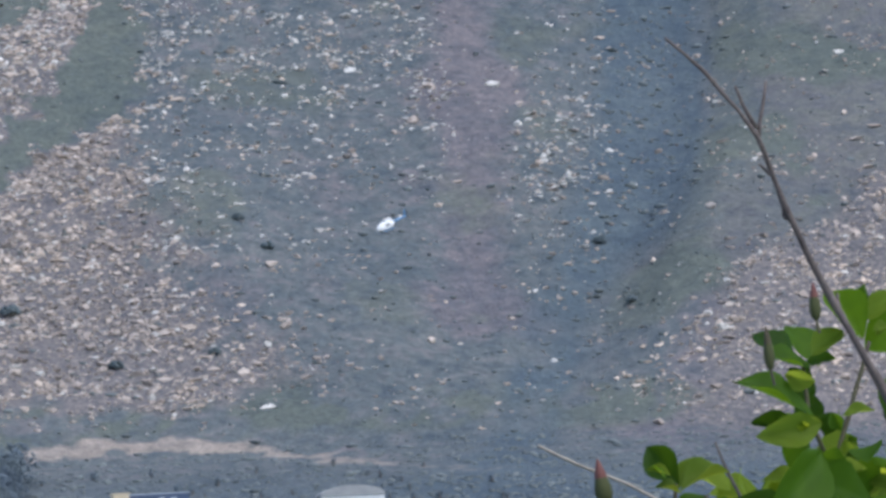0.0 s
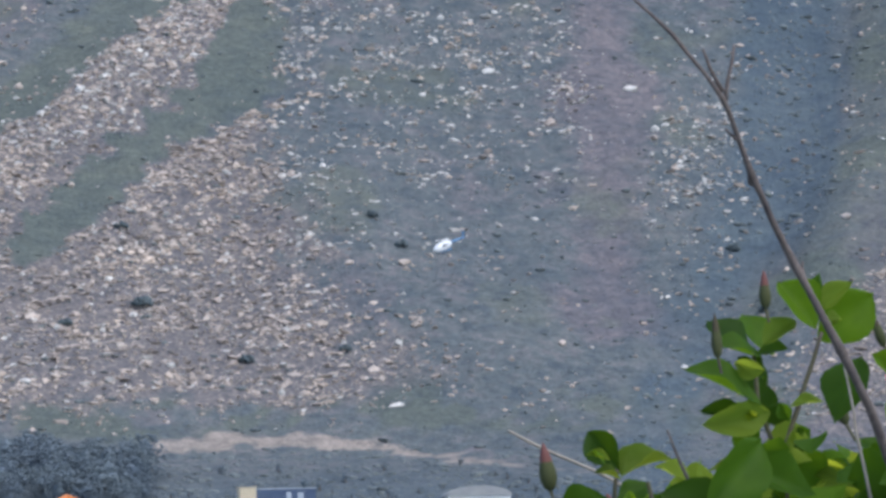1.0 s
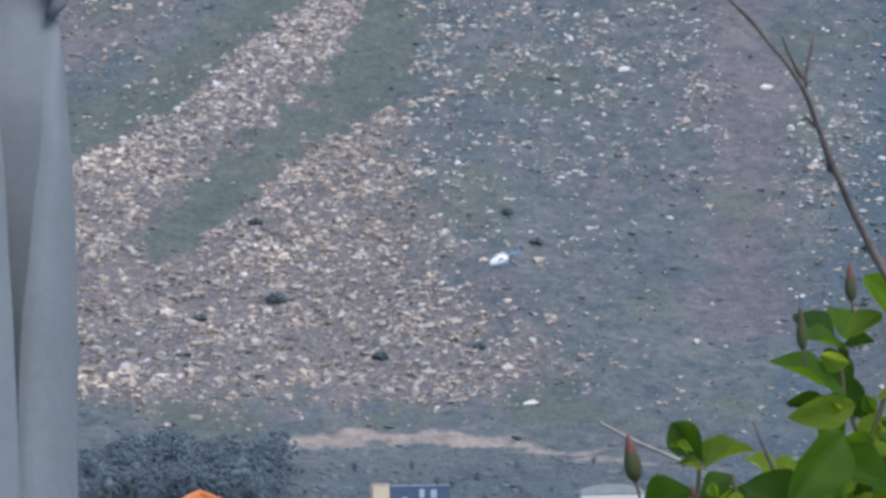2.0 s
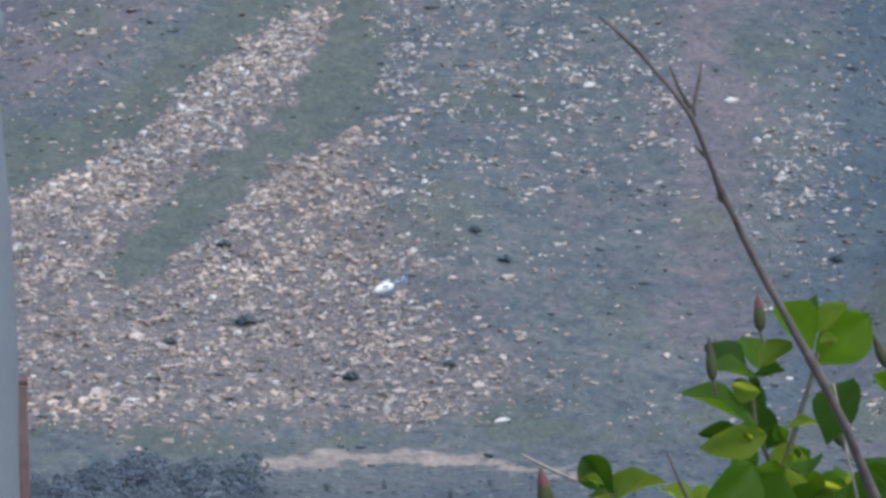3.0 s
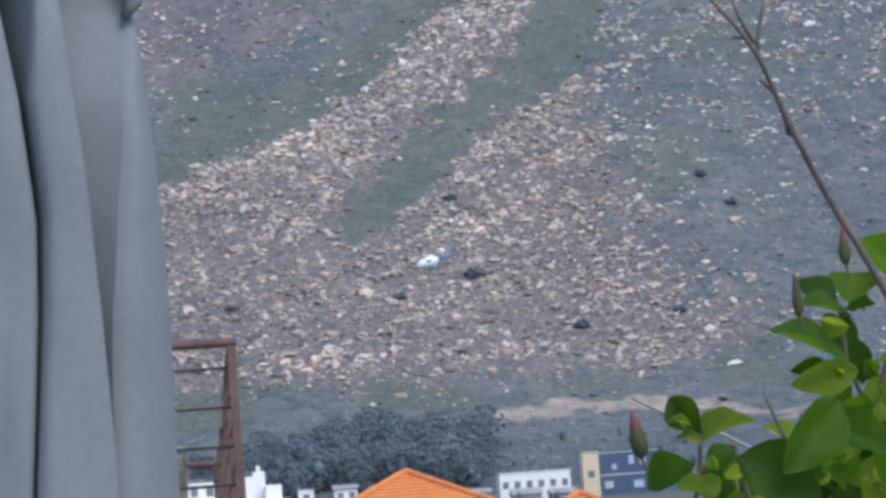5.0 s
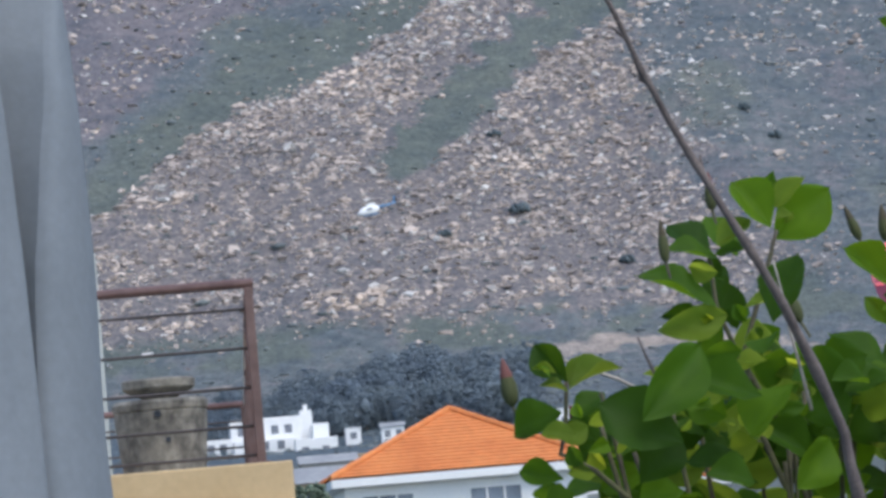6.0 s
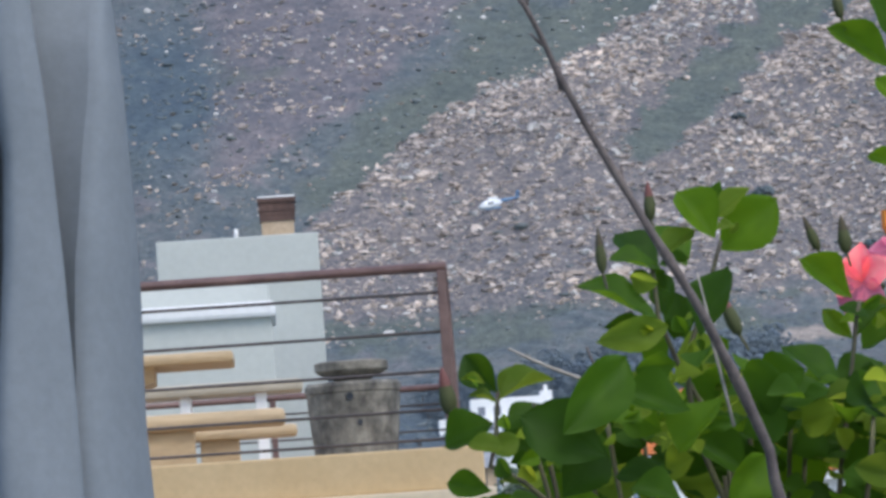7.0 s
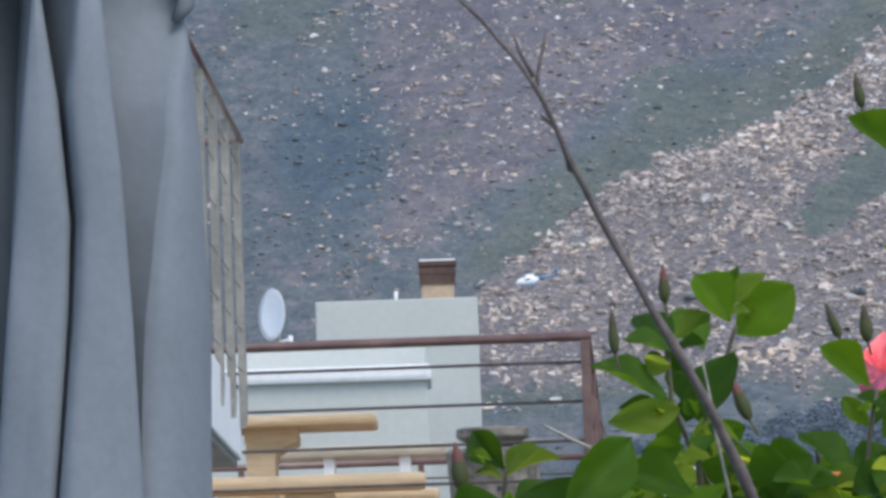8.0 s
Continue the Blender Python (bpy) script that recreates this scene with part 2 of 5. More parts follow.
M_HELIBLUE = material("blue_airframe", [(0.08, 0.18, 0.36), (0.14, 0.29, 0.48)], grain=2, patch=0.5, rough=0.35, bump=0.0, vary=0.05)
M_DARK = material("dark_metal", [(0.03, 0.035, 0.045), (0.06, 0.065, 0.075)], grain=10, patch=2, rough=0.45, metal=0.5, bump=0.05)


# ---- shapes ----
def part(name, bm, mat, parent=None, label="", smooth=False):
    """Links a bmesh as one mesh object, under a thing or a part."""
    data = bpy.data.meshes.new(name)
    bm.to_mesh(data)
    bm.free()
    data.materials.append(mat)
    if smooth:
        data.polygons.foreach_set("use_smooth", [True] * len(data.polygons))
    ob = new(name, data)
    if parent is not None:
        ob.parent = parent
    if label:
        ob["label"] = label
    return ob


def share(name, data, parent, m):
    """One more object on a mesh that others use too."""
    ob = new(name, data)
    ob.parent, ob.matrix_basis = parent, m
    return ob


def thing(name, x, y, z, label, category, group=""):
    ob = new(name)
    ob.empty_display_size = 0.2
    ob.location = (x, y, z)
    return tagged(ob, label, category, group)


def block(x, y, z, sx, sy, sz, bevel=0.0, bm=None, turn=None):
    """A box centred at x, y with its underside at z, its edges rounded."""
    bm = bm or bmesh.new()
    made = bmesh.ops.create_cube(bm, size=1.0)["verts"]
    m = Matrix.Translation((x, y, z + sz / 2)) @ (turn or Matrix.Identity(4)) @ Matrix.Diagonal((sx, sy, sz, 1))
    bmesh.ops.transform(bm, matrix=m, verts=made)
    if bevel:
        edges = list({e for v in made for e in v.link_edges})
        bmesh.ops.bevel(bm, geom=edges, offset=bevel, segments=2, affect="EDGES", profile=0.6)
    return bm


def tube(points, radii, sides=8, bm=None):
    """A round bar through the points, closed at both ends."""
    bm = bm or bmesh.new()
    points = [Vector(p) for p in points]
    rings = []
    for i, p in enumerate(points):
        way = (points[min(i + 1, len(points) - 1)] - points[max(i - 1, 0)]).normalized()
        a = way.orthogonal().normalized() if not rings else (side - way * side.dot(way)).normalized()
        side, b = a, way.cross(a)
        r = radii[i] if hasattr(radii, "__len__") else radii
        rings.append([bm.verts.new(p + (a * math.cos(2 * math.pi * k / sides) + b * math.sin(2 * math.pi * k / sides)) * r) for k in range(sides)])
    for r0, r1 in zip(rings, rings[1:]):
        for k in range(sides):
            bm.faces.new((r0[k], r0[(k + 1) % sides], r1[(k + 1) % sides], r1[k]))
    bm.faces.new(rings[0][::-1])
    bm.faces.new(rings[-1])
    return bm


def turned(profile, sides=24, bm=None, at=(0, 0, 0)):
    """A body of revolution: rows of radius and height."""
    bm = bm or bmesh.new()
    rings = [[bm.verts.new((at[0] + r * math.cos(2 * math.pi * k / sides), at[1] + r * math.sin(2 * math.pi * k / sides), at[2] + z)) for k in range(sides)] for r, z in profile]
    for r0, r1 in zip(rings, rings[1:]):
        for k in range(sides):
            bm.faces.new((r0[k], r0[(k + 1) % sides], r1[(k + 1) % sides], r1[k]))
    bm.faces.new(rings[0][::-1])
    bm.faces.new(rings[-1])
    return bm


def blobs(name, mat, centres, sizes, turns, flat=1.0, rough=0.25, seed=1, smooth=False, small=False, stretch=1.0):
    """Many uneven lumps, each an island of twenty faces, as one mesh."""
    rng = np.random.default_rng(seed)
    bm = bmesh.new()
    bmesh.ops.create_icosphere(bm, subdivisions=1, radius=1.0)
    bm.verts.index_update()
    v0 = np.array([v.co[:] for v in bm.verts])
    f0 = np.array([[v.index for v in f.verts] for f in bm.faces])
    bm.free()
    if small:      # eight faces do for small clumps
        v0 = np.array([(1, 0, 0), (-1, 0, 0), (0, 1, 0), (0, -1, 0), (0, 0, 1), (0, 0, -1)], float)
        f0 = np.array([(0, 2, 4), (2, 1, 4), (1, 3, 4), (3, 0, 4), (2, 0, 5), (1, 2, 5), (3, 1, 5), (0, 3, 5)])
    n, k = len(centres), len(v0)
    lump = v0[None] * (1 + rng.uniform(-rough, rough, (n, k, 1)))
    lump *= (np.asarray(sizes)[:, None, None] * rng.uniform(0.55, 1.5, (n, 1, 3)))
    lump[:, :, 2] *= flat
    lump[:, :, 0] *= stretch
    c, s = np.cos(turns)[:, None], np.sin(turns)[:, None]
    x, y = lump[:, :, 0] * c - lump[:, :, 1] * s, lump[:, :, 0] * s + lump[:, :, 1] * c
    lump = np.stack([x, y, lump[:, :, 2]], -1) + np.asarray(centres)[:, None]
    faces = (f0[None] + (np.arange(n) * k)[:, None, None]).reshape(-1, 3)
    data = bpy.data.meshes.new(name)
    data.from_pydata(lump.reshape(-1, 3).tolist(), [], faces.tolist())
    data.materials.append(mat)
    if smooth:
        data.polygons.foreach_set("use_smooth", [True] * len(data.polygons))
    return new(name, data)


# ---- the ground and the mountain: one sheet ----
F = 8961.0       # the slope's plan is in far angles: across and up, in 1/8961 of a radian


def smooth_step(v, a, b):
    u = np.clip((v - a) / (b - a), 0, 1)
    return u * u * (3 - 2 * u)


def waves(x, y, seed, size, octaves=4):
    """Smooth noise on a plan, about -1 to 1."""
    rng = np.random.default_rng(seed)
    out, amp = np.zeros_like(x), 1.0
    for _ in range(octaves):
        for _ in range(4):
            a, ph = rng.uniform(0, 2 * math.pi, 2)
            out += amp * 0.35 * np.sin((x * math.cos(a) + y * math.sin(a)) * 2 * math.pi / size * rng.uniform(0.7, 1.4) + ph)
        size, amp = size * 0.47, amp * 0.5
    return out


def base_height(y):
    return np.interp(y, (-5000, 60, 200, 1000, 1090, 1130, 1235, 1300, 2100, 2500, 5000), (0, 0, 2, 33, 39, 43, 63, 98, 560, 640, 700))


def gully(up):
    return np.interp(up, (300, 363, 582, 764, 896, 1028, 1236, 1700), (1760, 1805, 1924, 2000, 2072, 2123, 2143, 2180))


def height(x, y):
    z = base_height(y)
    up, across = (z - EYE) / np.maximum(y, 50) * F, x / np.maximum(y, 50) * F
    hill = smooth_step(y, 1225, 1320)
    d = across - gully(up)
    z = z - hill * 5 * np.exp(-((d + 20) / 130) ** 2) + hill * 8.5 * smooth_step(d, -60, 160)
    z = z + hill * 3.0 * np.exp(-((up - scree_top(across) + 90) / 80) ** 2)
    z = z + hill * (2.2 * waves(x, y * 0.6, 3, 120) + 0.5 * waves(x, y, 4, 14, 3))
    z = z + smooth_step(y, 90, 400) * (1 - hill) * 0.8 * waves(x, y, 5, 150)
    return z


def scree_top(across):
    return np.interp(across, (-600, 52, 176, 281, 385, 560, 698, 786, 841, 994, 1150), (350, 722, 797, 884, 950, 1008, 1072, 1154, 1208, 1286, 1350))


def covers(x, y, z):
    """How much scree, grass, scrub and track there is at a place of the slope, its rock density, and how warm the ground is."""
    across, up = x / y * F, (z - EYE) / y * F
    wob = 22 * waves(x, y * 0.6, 8, 60)
    fray = 26 * waves(x, y, 18, 17, 3)
    clump = waves(x, y, 12, 30, 2)
    patch = waves(x, y, 17, 9, 2)
    top = scree_top(across) + 0.6 * wob + 0.5 * fray
    below = smooth_step(top - up, -10, 30)
    # the grassy hollow between the two ridges of scree
    low1 = np.interp(across, (500, 600, 684, 771, 858, 966, 1014, 1080), (800, 824, 879, 955, 1031, 1116, 1205, 1330))
    up2 = np.interp(across, (500, 596, 700, 807, 916, 1022, 1116, 1152, 1250), (760, 778, 817, 892, 996, 1041, 1076, 1100, 1020))
    gap = smooth_step(low1 - up + 0.4 * wob + fray, -22, 16) * smooth_step(up - up2 + 0.4 * wob + fray, -22, 16) * smooth_step(across, 570, 690) * (1 - smooth_step(across + fray, 1090, 1190))
    # the scree thins out towards the smooth heath
    side = np.interp(up, (517, 599, 696, 805, 909, 1002, 1080), (1400, 1370, 1300, 1205, 1165, 1150, 1120))
    right = 1 - smooth_step(across - side + 2.2 * wob + 2.2 * fray, -170, 130)
    foot = smooth_step(up + wob * 0.8 + 0.6 * fray, 500, 590)
    scree = below * (1 - gap) * right * foot
    # crests where the blocks lie thickest
    crest = np.exp(-((top - up - 45) / 55) ** 2) * smooth_step(across, 100, 380) + 1.1 * np.exp(-((across - 1040) / 130) ** 2 - ((up - 985) / 62) ** 2)
    crest = crest + 0.8 * np.exp(-((across - 1110) / 130) ** 2 - ((up - 690) / 75) ** 2) + 0.6 * np.exp(-((across - 880) / 140) ** 2 - ((up - 800) / 95) ** 2) + 0.5 * np.exp(-((across - 560) / 200) ** 2 - ((up - 870) / 60) ** 2)
    d = across - gully(up)
    spur = smooth_step(d, 40, 120) * smooth_step(np.interp(across, (1983, 2095, 2208, 2360, 2504), (600, 697, 800, 850, 940)) - up + wob, -20, 80) * smooth_step(up, 370, 470)
    scree = np.maximum(scree, 0.8 * spur * smooth_step(across + wob * 2 - (up - 640) * 0.3, 2000, 2330))
    band = np.exp(-((up - np.interp(across, (1150, 1379, 1540, 1701, 1800), (1180, 1200, 1135, 1070, 1040)) + 0.8 * wob) / 65) ** 2)
    pale = smooth_step(across, 1060, 1160) * (1 - smooth_step(across, 1640, 1760)) * (0.35 * smooth_step(up + wob, 860, 960) + 0.75 * band)
    bank = np.exp(-((across - 1890) / 75) ** 2 - ((up - 960) / 110) ** 2)
    above = 1 - below
    heights = above * (1 - smooth_step(across, 560, 800)) * smooth_step(across, -190, -40) * smooth_step(up - top + wob, 100, 190)
    bare = np.exp(-((across - 1720) / 75) ** 2)
    rocks = np.clip(scree * np.clip(0.31 + 0.62 * crest + 0.26 * clump + 0.45 * patch, 0.04, 1) + 0.20 * pale * np.clip(0.8 + 1.3 * waves(x, y, 13, 32) + 0.8 * patch, 0, 3) + 0.34 * bank * np.clip(0.8 + patch, 0, 2)
                    + (0.012 + 0.06 * np.clip(waves(x, y, 27, 55), 0, 1)) * (1 - 0.7 * bare) + 0.11 * heights * np.clip(0.7 + clump + patch, 0, 3) + 0.10 * spur * np.clip(0.8 + patch, 0, 2), 0, 1) * smooth_step(up + 0.5 * fray, 460, 540) * (1 - 0.8 * gap)
    green = above * smooth_step(130 - (up - top), 0, 110) * smooth_step(across + 2 * wob, -60, 160)
    grass = np.clip(green + gap * 0.8 + 0.45 * smooth_step(d, 15, 70) * smooth_step(up, 640, 760) + 0.85 * np.exp(-((up - 512) / 42) ** 2) * np.clip(0.8 + clump + 0.5 * patch, 0, 1.4)
                    + 0.55 * smooth_step(waves(x, y, 21, 90), 0.1, 0.9), 0, 1) * smooth_step(up, 430, 500)
    # the gully's terms add its left-facing wall's shade to the scrub, as colour
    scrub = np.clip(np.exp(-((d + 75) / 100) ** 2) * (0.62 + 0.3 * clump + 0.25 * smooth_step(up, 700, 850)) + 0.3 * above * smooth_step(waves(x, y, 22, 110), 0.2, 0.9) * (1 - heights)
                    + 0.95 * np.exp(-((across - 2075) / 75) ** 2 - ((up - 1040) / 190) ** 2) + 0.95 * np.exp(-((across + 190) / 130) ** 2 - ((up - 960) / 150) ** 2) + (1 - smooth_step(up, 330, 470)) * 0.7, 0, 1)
    line = np.interp(across, (600, 896, 1029, 1151, 1240, 1354, 1558, 1743, 1900), (448, 460, 472, 468, 461, 442, 412, 397, 380))
    wide = np.interp(across, (890, 1000, 1300, 1743), (18, 16, 12, 9))
    track = smooth_step(wide - np.abs(up - line + 0.25 * fray), 0, 8) * smooth_step(across + 0.6 * fray, 870, 900) * (1 - smooth_step(across, 1735, 1830))
    track = np.maximum(track, 0.6 * smooth_step(8 - np.abs(up - np.interp(across, (-100, 250, 360, 420), (470, 440, 455, 470)) + 0.4 * wob), 0, 6) * smooth_step(across, 40, 120) * (1 - smooth_step(across, 330, 400)))
    warm = np.clip(0.8 * bare * smooth_step(up, 560, 700) + heights * 0.8 + 0.6 * smooth_step(d, 60, 200) + 0.5 * np.clip(waves(x, y, 29, 70), 0, 1), 0, 1)
    return scree, grass, scrub, track, rocks, warm


def build_ground():
    xs = np.unique(np.concatenate([np.linspace(-5000, -300, 26), np.arange(-300, 520, 3.0), np.linspace(520, 5000, 26)]))
    ys = np.unique(np.concatenate([np.linspace(-3000, 0, 12), np.arange(0, 300, 10.0), np.arange(300, 1060, 20.0), np.arange(1060, 1760, 2.8), np.arange(1760, 2200, 12.0), np.linspace(2200, 4900, 18)]))
    gx, gy = np.meshgrid(xs, ys)
    gz = height(gx, gy)
    n, m = gx.shape
    idx = np.arange(n * m).reshape(n, m)
    quads = np.stack([idx[:-1, :-1], idx[:-1, 1:], idx[1:, 1:], idx[1:, :-1]], -1).reshape(-1, 4)
    data = bpy.data.meshes.new("ground")
    data.from_pydata(np.stack([gx, gy, gz], -1).reshape(-1, 3).tolist(), [], quads.tolist())
    scree, grass, scrub, track, _, warm = covers(gx, np.maximum(gy, 50), gz)
    hill = smooth_step(gy, 1150, 1240)
    a = data.color_attributes.new("cover", "FLOAT_COLOR", "POINT")
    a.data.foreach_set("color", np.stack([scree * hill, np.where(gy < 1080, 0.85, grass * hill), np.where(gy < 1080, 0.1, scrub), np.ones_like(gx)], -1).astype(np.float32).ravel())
    a = data.color_attributes.new("path", "FLOAT_COLOR", "POINT")
    a.data.foreach_set("color", np.stack([track * hill, warm * hill, 0 * gx, np.ones_like(gx)], -1).astype(np.float32).ravel())
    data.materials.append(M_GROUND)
    data.polygons.foreach_set("use_smooth", [True] * len(data.polygons))
    tagged(new("ground", data), "heath mountainside with grass, scree and a dirt track, haze in its mauve-grey colours", "mountain", kind="structure")


build_ground()


def scatter(count, seed, chance, nearest=1236):
    """Places on the slope, kept by the chance that the cover gives them."""
    rng = np.random.default_rng(seed)
    x, y = rng.uniform(-170, 450, count), rng.uniform(nearest, 1640, count)
    z = height(x, y)
    keep = rng.uniform(0, 1, count) < chance(x, y, z)
    return np.stack([x, y, z], -1)[keep], rng


def build_rocks():
    def stones(x, y, z):
        return covers(x, y, z)[4]

    places, rng = scatter(330000, 31, stones)
    across = places[:, 0] / places[:, 1] * F
    up = (places[:, 2] - EYE) / places[:, 1] * F
    light = np.where((across > 1130) & (across < 1990) & (up > 800), 0.65, np.where((up > 1000) & (across < 1000), 0.3, 0.1))
    pale = rng.uniform(0, 1, len(places)) < light
    for name, mat, pick, label in (("scree_boulders", M_ROCK, ~pale, "pinkish sandstone scree boulders strewn down the mountainside"),
                                   ("pale_boulders", M_ROCK_PALE, pale, "pale weathered boulders scattered on the mountainside")):
        c = places[pick]
        size = np.clip(rng.lognormal(-0.93 if mat is M_ROCK else -0.95, 0.44, len(c)), 0.17, 1.15)
        tagged(blobs(name, mat, c + np.array([0, 0, 1.0]) * size[:, None] * 0.12, size, rng.normal(0, 0.5, len(c)), 0.72, 0.55, 5, stretch=1.35), label, "boulders", kind="stuff")

    def bushes(x, y, z):
        s, g, sc, tr, r, w = covers(x, y, z)
        return np.clip(0.07 + 0.34 * sc + 0.05 * s + 0.3 * (y < 1240), 0, 1) * (1 - np.clip(tr * 2, 0, 1))

    places, rng = scatter(90000, 41, bushes, 1112)
    size = np.clip(rng.lognormal(-0.62, 0.45, len(places)), 0.25, 1.9)
    tagged(blobs("mountain_scrub", M_HAZY_SHRUB, places, size, rng.uniform(0, 6.28, len(places)), 0.42, 0.3, 6, True), "low heath shrubs covering the mountainside, haze in their pale colour", "shrubs", kind="stuff")


build_rocks()


def slope_place(across, up):
    """The place on the slope that lies across and up so far."""
    ys = np.arange(1236, 1640, 0.5)
    xs = across * ys / F
    zs = height(xs, ys)
    i = int(np.argmin(np.abs((zs - EYE) / ys * F - up)))
    return xs[i], ys[i], zs[i]


def build_bushes():
    rng = np.random.default_rng(77)
    for across, up, size in ((839, 856, 1.9), (872, 716, 2.6), (1058, 612, 2.0), (1236, 630, 1.6), (735, 684, 1.8), (1290, 870, 1.7), (1342, 815, 1.9), (1950, 800, 2.0), (2005, 690, 1.8)):
        x, y, z = slope_place(across, up)
        bush = thing("mountain_bush", x, y, z, "dark bush standing out on the mountainside, its green blued by haze", "bush", "bushes on the slope")
        n = 60
        a, r, h = rng.uniform(0, 6.28, n), np.sqrt(rng.uniform(0, 1, n)) * size, rng.uniform(0, 1, n)
        leaves = blobs("foliage", M_HAZY_BUSH, np.stack([r * np.cos(a), r * np.sin(a), h * size * np.sqrt(np.clip(1.05 - (r / size) ** 2, 0, 1)) * 0.9], -1), rng.uniform(0.15, 0.32, n) * size, rng.uniform(0, 6.28, n), 0.85, 0.4, 5, True)
        leaves.parent = bush
        stem = part("stem", tube([(0, 0, -0.4), (0, 0, size * 0.5)], [0.12, 0.06], 6), M_BARK, bush)


build_bushes()


def build_wood():
    """The dark wood at the mountain's foot, haze in its colour: low crowns of many clumps on trunks."""
    rng = np.random.default_rng(7)
    centres, sizes, cores, core_sizes, trunks = [], [], [], [], bmesh.new()
    stands = [(a, rng.uniform(1140, 1214 + 12 * math.sin(a * 0.021) + 7 * math.sin(a * 0.067))) for a in rng.uniform(440, 868, 300)]
    stands += [(rng.uniform(240, 460), rng.uniform(1140, 1200)) for _ in range(90)]
    stands += [(rng.uniform(885, 1800), rng.uniform(1110, 1205)) for _ in range(50)]
    stands += [(rng.uniform(-300, 1000), rng.uniform(1030, 1120)) for _ in range(40)]
    for across, y in stands:
        x = across * y / F
        z = float(height(np.array([x]), np.array([y]))[0])
        wooded = across < 885 and y > 1135
        tall = rng.uniform(2.6, 9.2) * (0.55 + 0.45 * min(1.0, max(0.0, (across - 380) / 170))) if wooded else rng.uniform(1.2, 3.0)
        tube([(x, y, z - 0.3), (x + rng.uniform(-0.4, 0.4), y, z + tall * 0.7)], [0.2, 0.08], 5, trunks)
        n = 330 if wooded else 150
        for h in (0.3, 0.5, 0.66):
            cores.append((x + rng.uniform(-0.1, 0.1) * tall, y + 0.5, z + h * tall))
            core_sizes.append(tall * 0.23)
        h = rng.uniform(0.02, 1.0, n)
        a = rng.uniform(0, 6.28, n)
        broad = rng.uniform(0.5, 0.85)
        r = tall * broad * np.sqrt(np.clip(1 - (h * 1.3 - 0.5) ** 2, 0.05, 1)) * rng.uniform(0.1, 1.0, n) ** 0.6 * (0.85 + 0.25 * np.sin(3 * a + 7 * h + across))
        centres.append(np.stack([x + r * np.cos(a), y + r * np.sin(a), z + h * tall], -1))
        sizes.append(tall * rng.uniform(0.022, 0.055, n))
    centres, sizes = np.concatenate(centres), np.concatenate(sizes)
    crowns = blobs("wood", M_HAZY_WOOD, centres, sizes, rng.uniform(0, 6.28, len(sizes)), 0.75, 0.3, 9, True, True)
    inner = blobs("inner_boughs", M_HAZY_WOOD, np.array(cores), np.array(core_sizes), rng.uniform(0, 6.28, len(cores)), 0.9, 0.3, 10, True)
    inner.parent = crowns
    tagged(inner, kind="stuff")
    tagged(crowns, "dark wood of low trees at the mountain foot, blued by haze in its colour", "wood", kind="stuff")
    part("trunks", trunks, M_BARK, crowns)


build_wood()


# ---- the shrub beside the camera ----
def leaf_mesh(name, mat, cup, curl, wide):
    """A leaf one unit long on +x and one wide, rounded, faintly toothed, cupped along its midrib and curled at the tip."""
    bm = bmesh.new()
    rows = []
    for i in range(17):
        s = i / 16
        w = 0.57 * math.sin(math.pi * s ** (0.85 * wide)) ** 0.72 * (1 + (0.018 if i % 2 else -0.018) * (s > 0.4)) if 0 < i < 16 else 0.012
        row = []
        for k in range(-4, 5):
            v = k / 4 * w
            row.append(bm.verts.new((s + 0.04 * (1 - abs(k) / 4) * (s > 0.97), v, 0.65 * cup * abs(v) ** 1.3 - curl * s * s + 0.05 * math.sin(7 * s + 0.9 * k) * abs(v) * 2 - 0.012 * (k == 0))))
        rows.append(row)
    for r0, r1 in zip(rows, rows[1:]):
        for k in range(8):
            bm.faces.new((r0[k], r1[k], r1[k + 1], r0[k + 1]))
    data = bpy.data.meshes.new(name)
    bm.to_mesh(data)
    bm.free()
    data.materials.append(mat)
    data.polygons.foreach_set("use_smooth", [True] * len(data.polygons))
    return data


def blade(base, tip, width, tilt, lean=0.0):
    """The pose of a leaf from base to tip; tilt turns it about its midrib, lean swings its tip towards the eye."""
    base, tip = Vector(base), Vector(tip)
    x = tip - base
    length = x.length
    x = (x + Vector((0, -lean * length, 0))).normalized()
    n = Vector((0, -1, 0.35))
    n = (n - x * n.dot(x)).normalized()
    y = n.cross(x)
    n, y = n * math.cos(tilt) + y * math.sin(tilt), y * math.cos(tilt) - n * math.sin(tilt)
    m = Matrix((x * length, y * width, n * length)).transposed().to_4x4()
    m.translation = base
    return m


def bud_meshes():
    """A closed bud one unit long on +x, in two meshes: the green calyx and the furled petals that stick out of it."""
    calyx = turned([(0.05, -0.02), (0.36, 0.08), (0.5, 0.26), (0.48, 0.42), (0.39, 0.56), (0.36, 0.6)], 10)
    furled = turned([(0.36, 0.45), (0.38, 0.56), (0.33, 0.68), (0.22, 0.82), (0.1, 0.94), (0.015, 1.0)], 10)
    out = []
    for name, bm, mat in (("calyx", calyx, M_BUD), ("furled_petals", furled, M_BUDTIP), ("furled_petals", furled.copy(), M_BUDDARK)):
        bmesh.ops.rotate(bm, matrix=Matrix.Rotation(radians(90), 3, "Y"), verts=bm.verts)
        data = bpy.data.meshes.new(name)
        bm.to_mesh(data)
        bm.free()
        data.materials.append(mat)
        data.polygons.foreach_set("use_smooth", [True] * len(data.polygons))
        out.append(data)
    return out


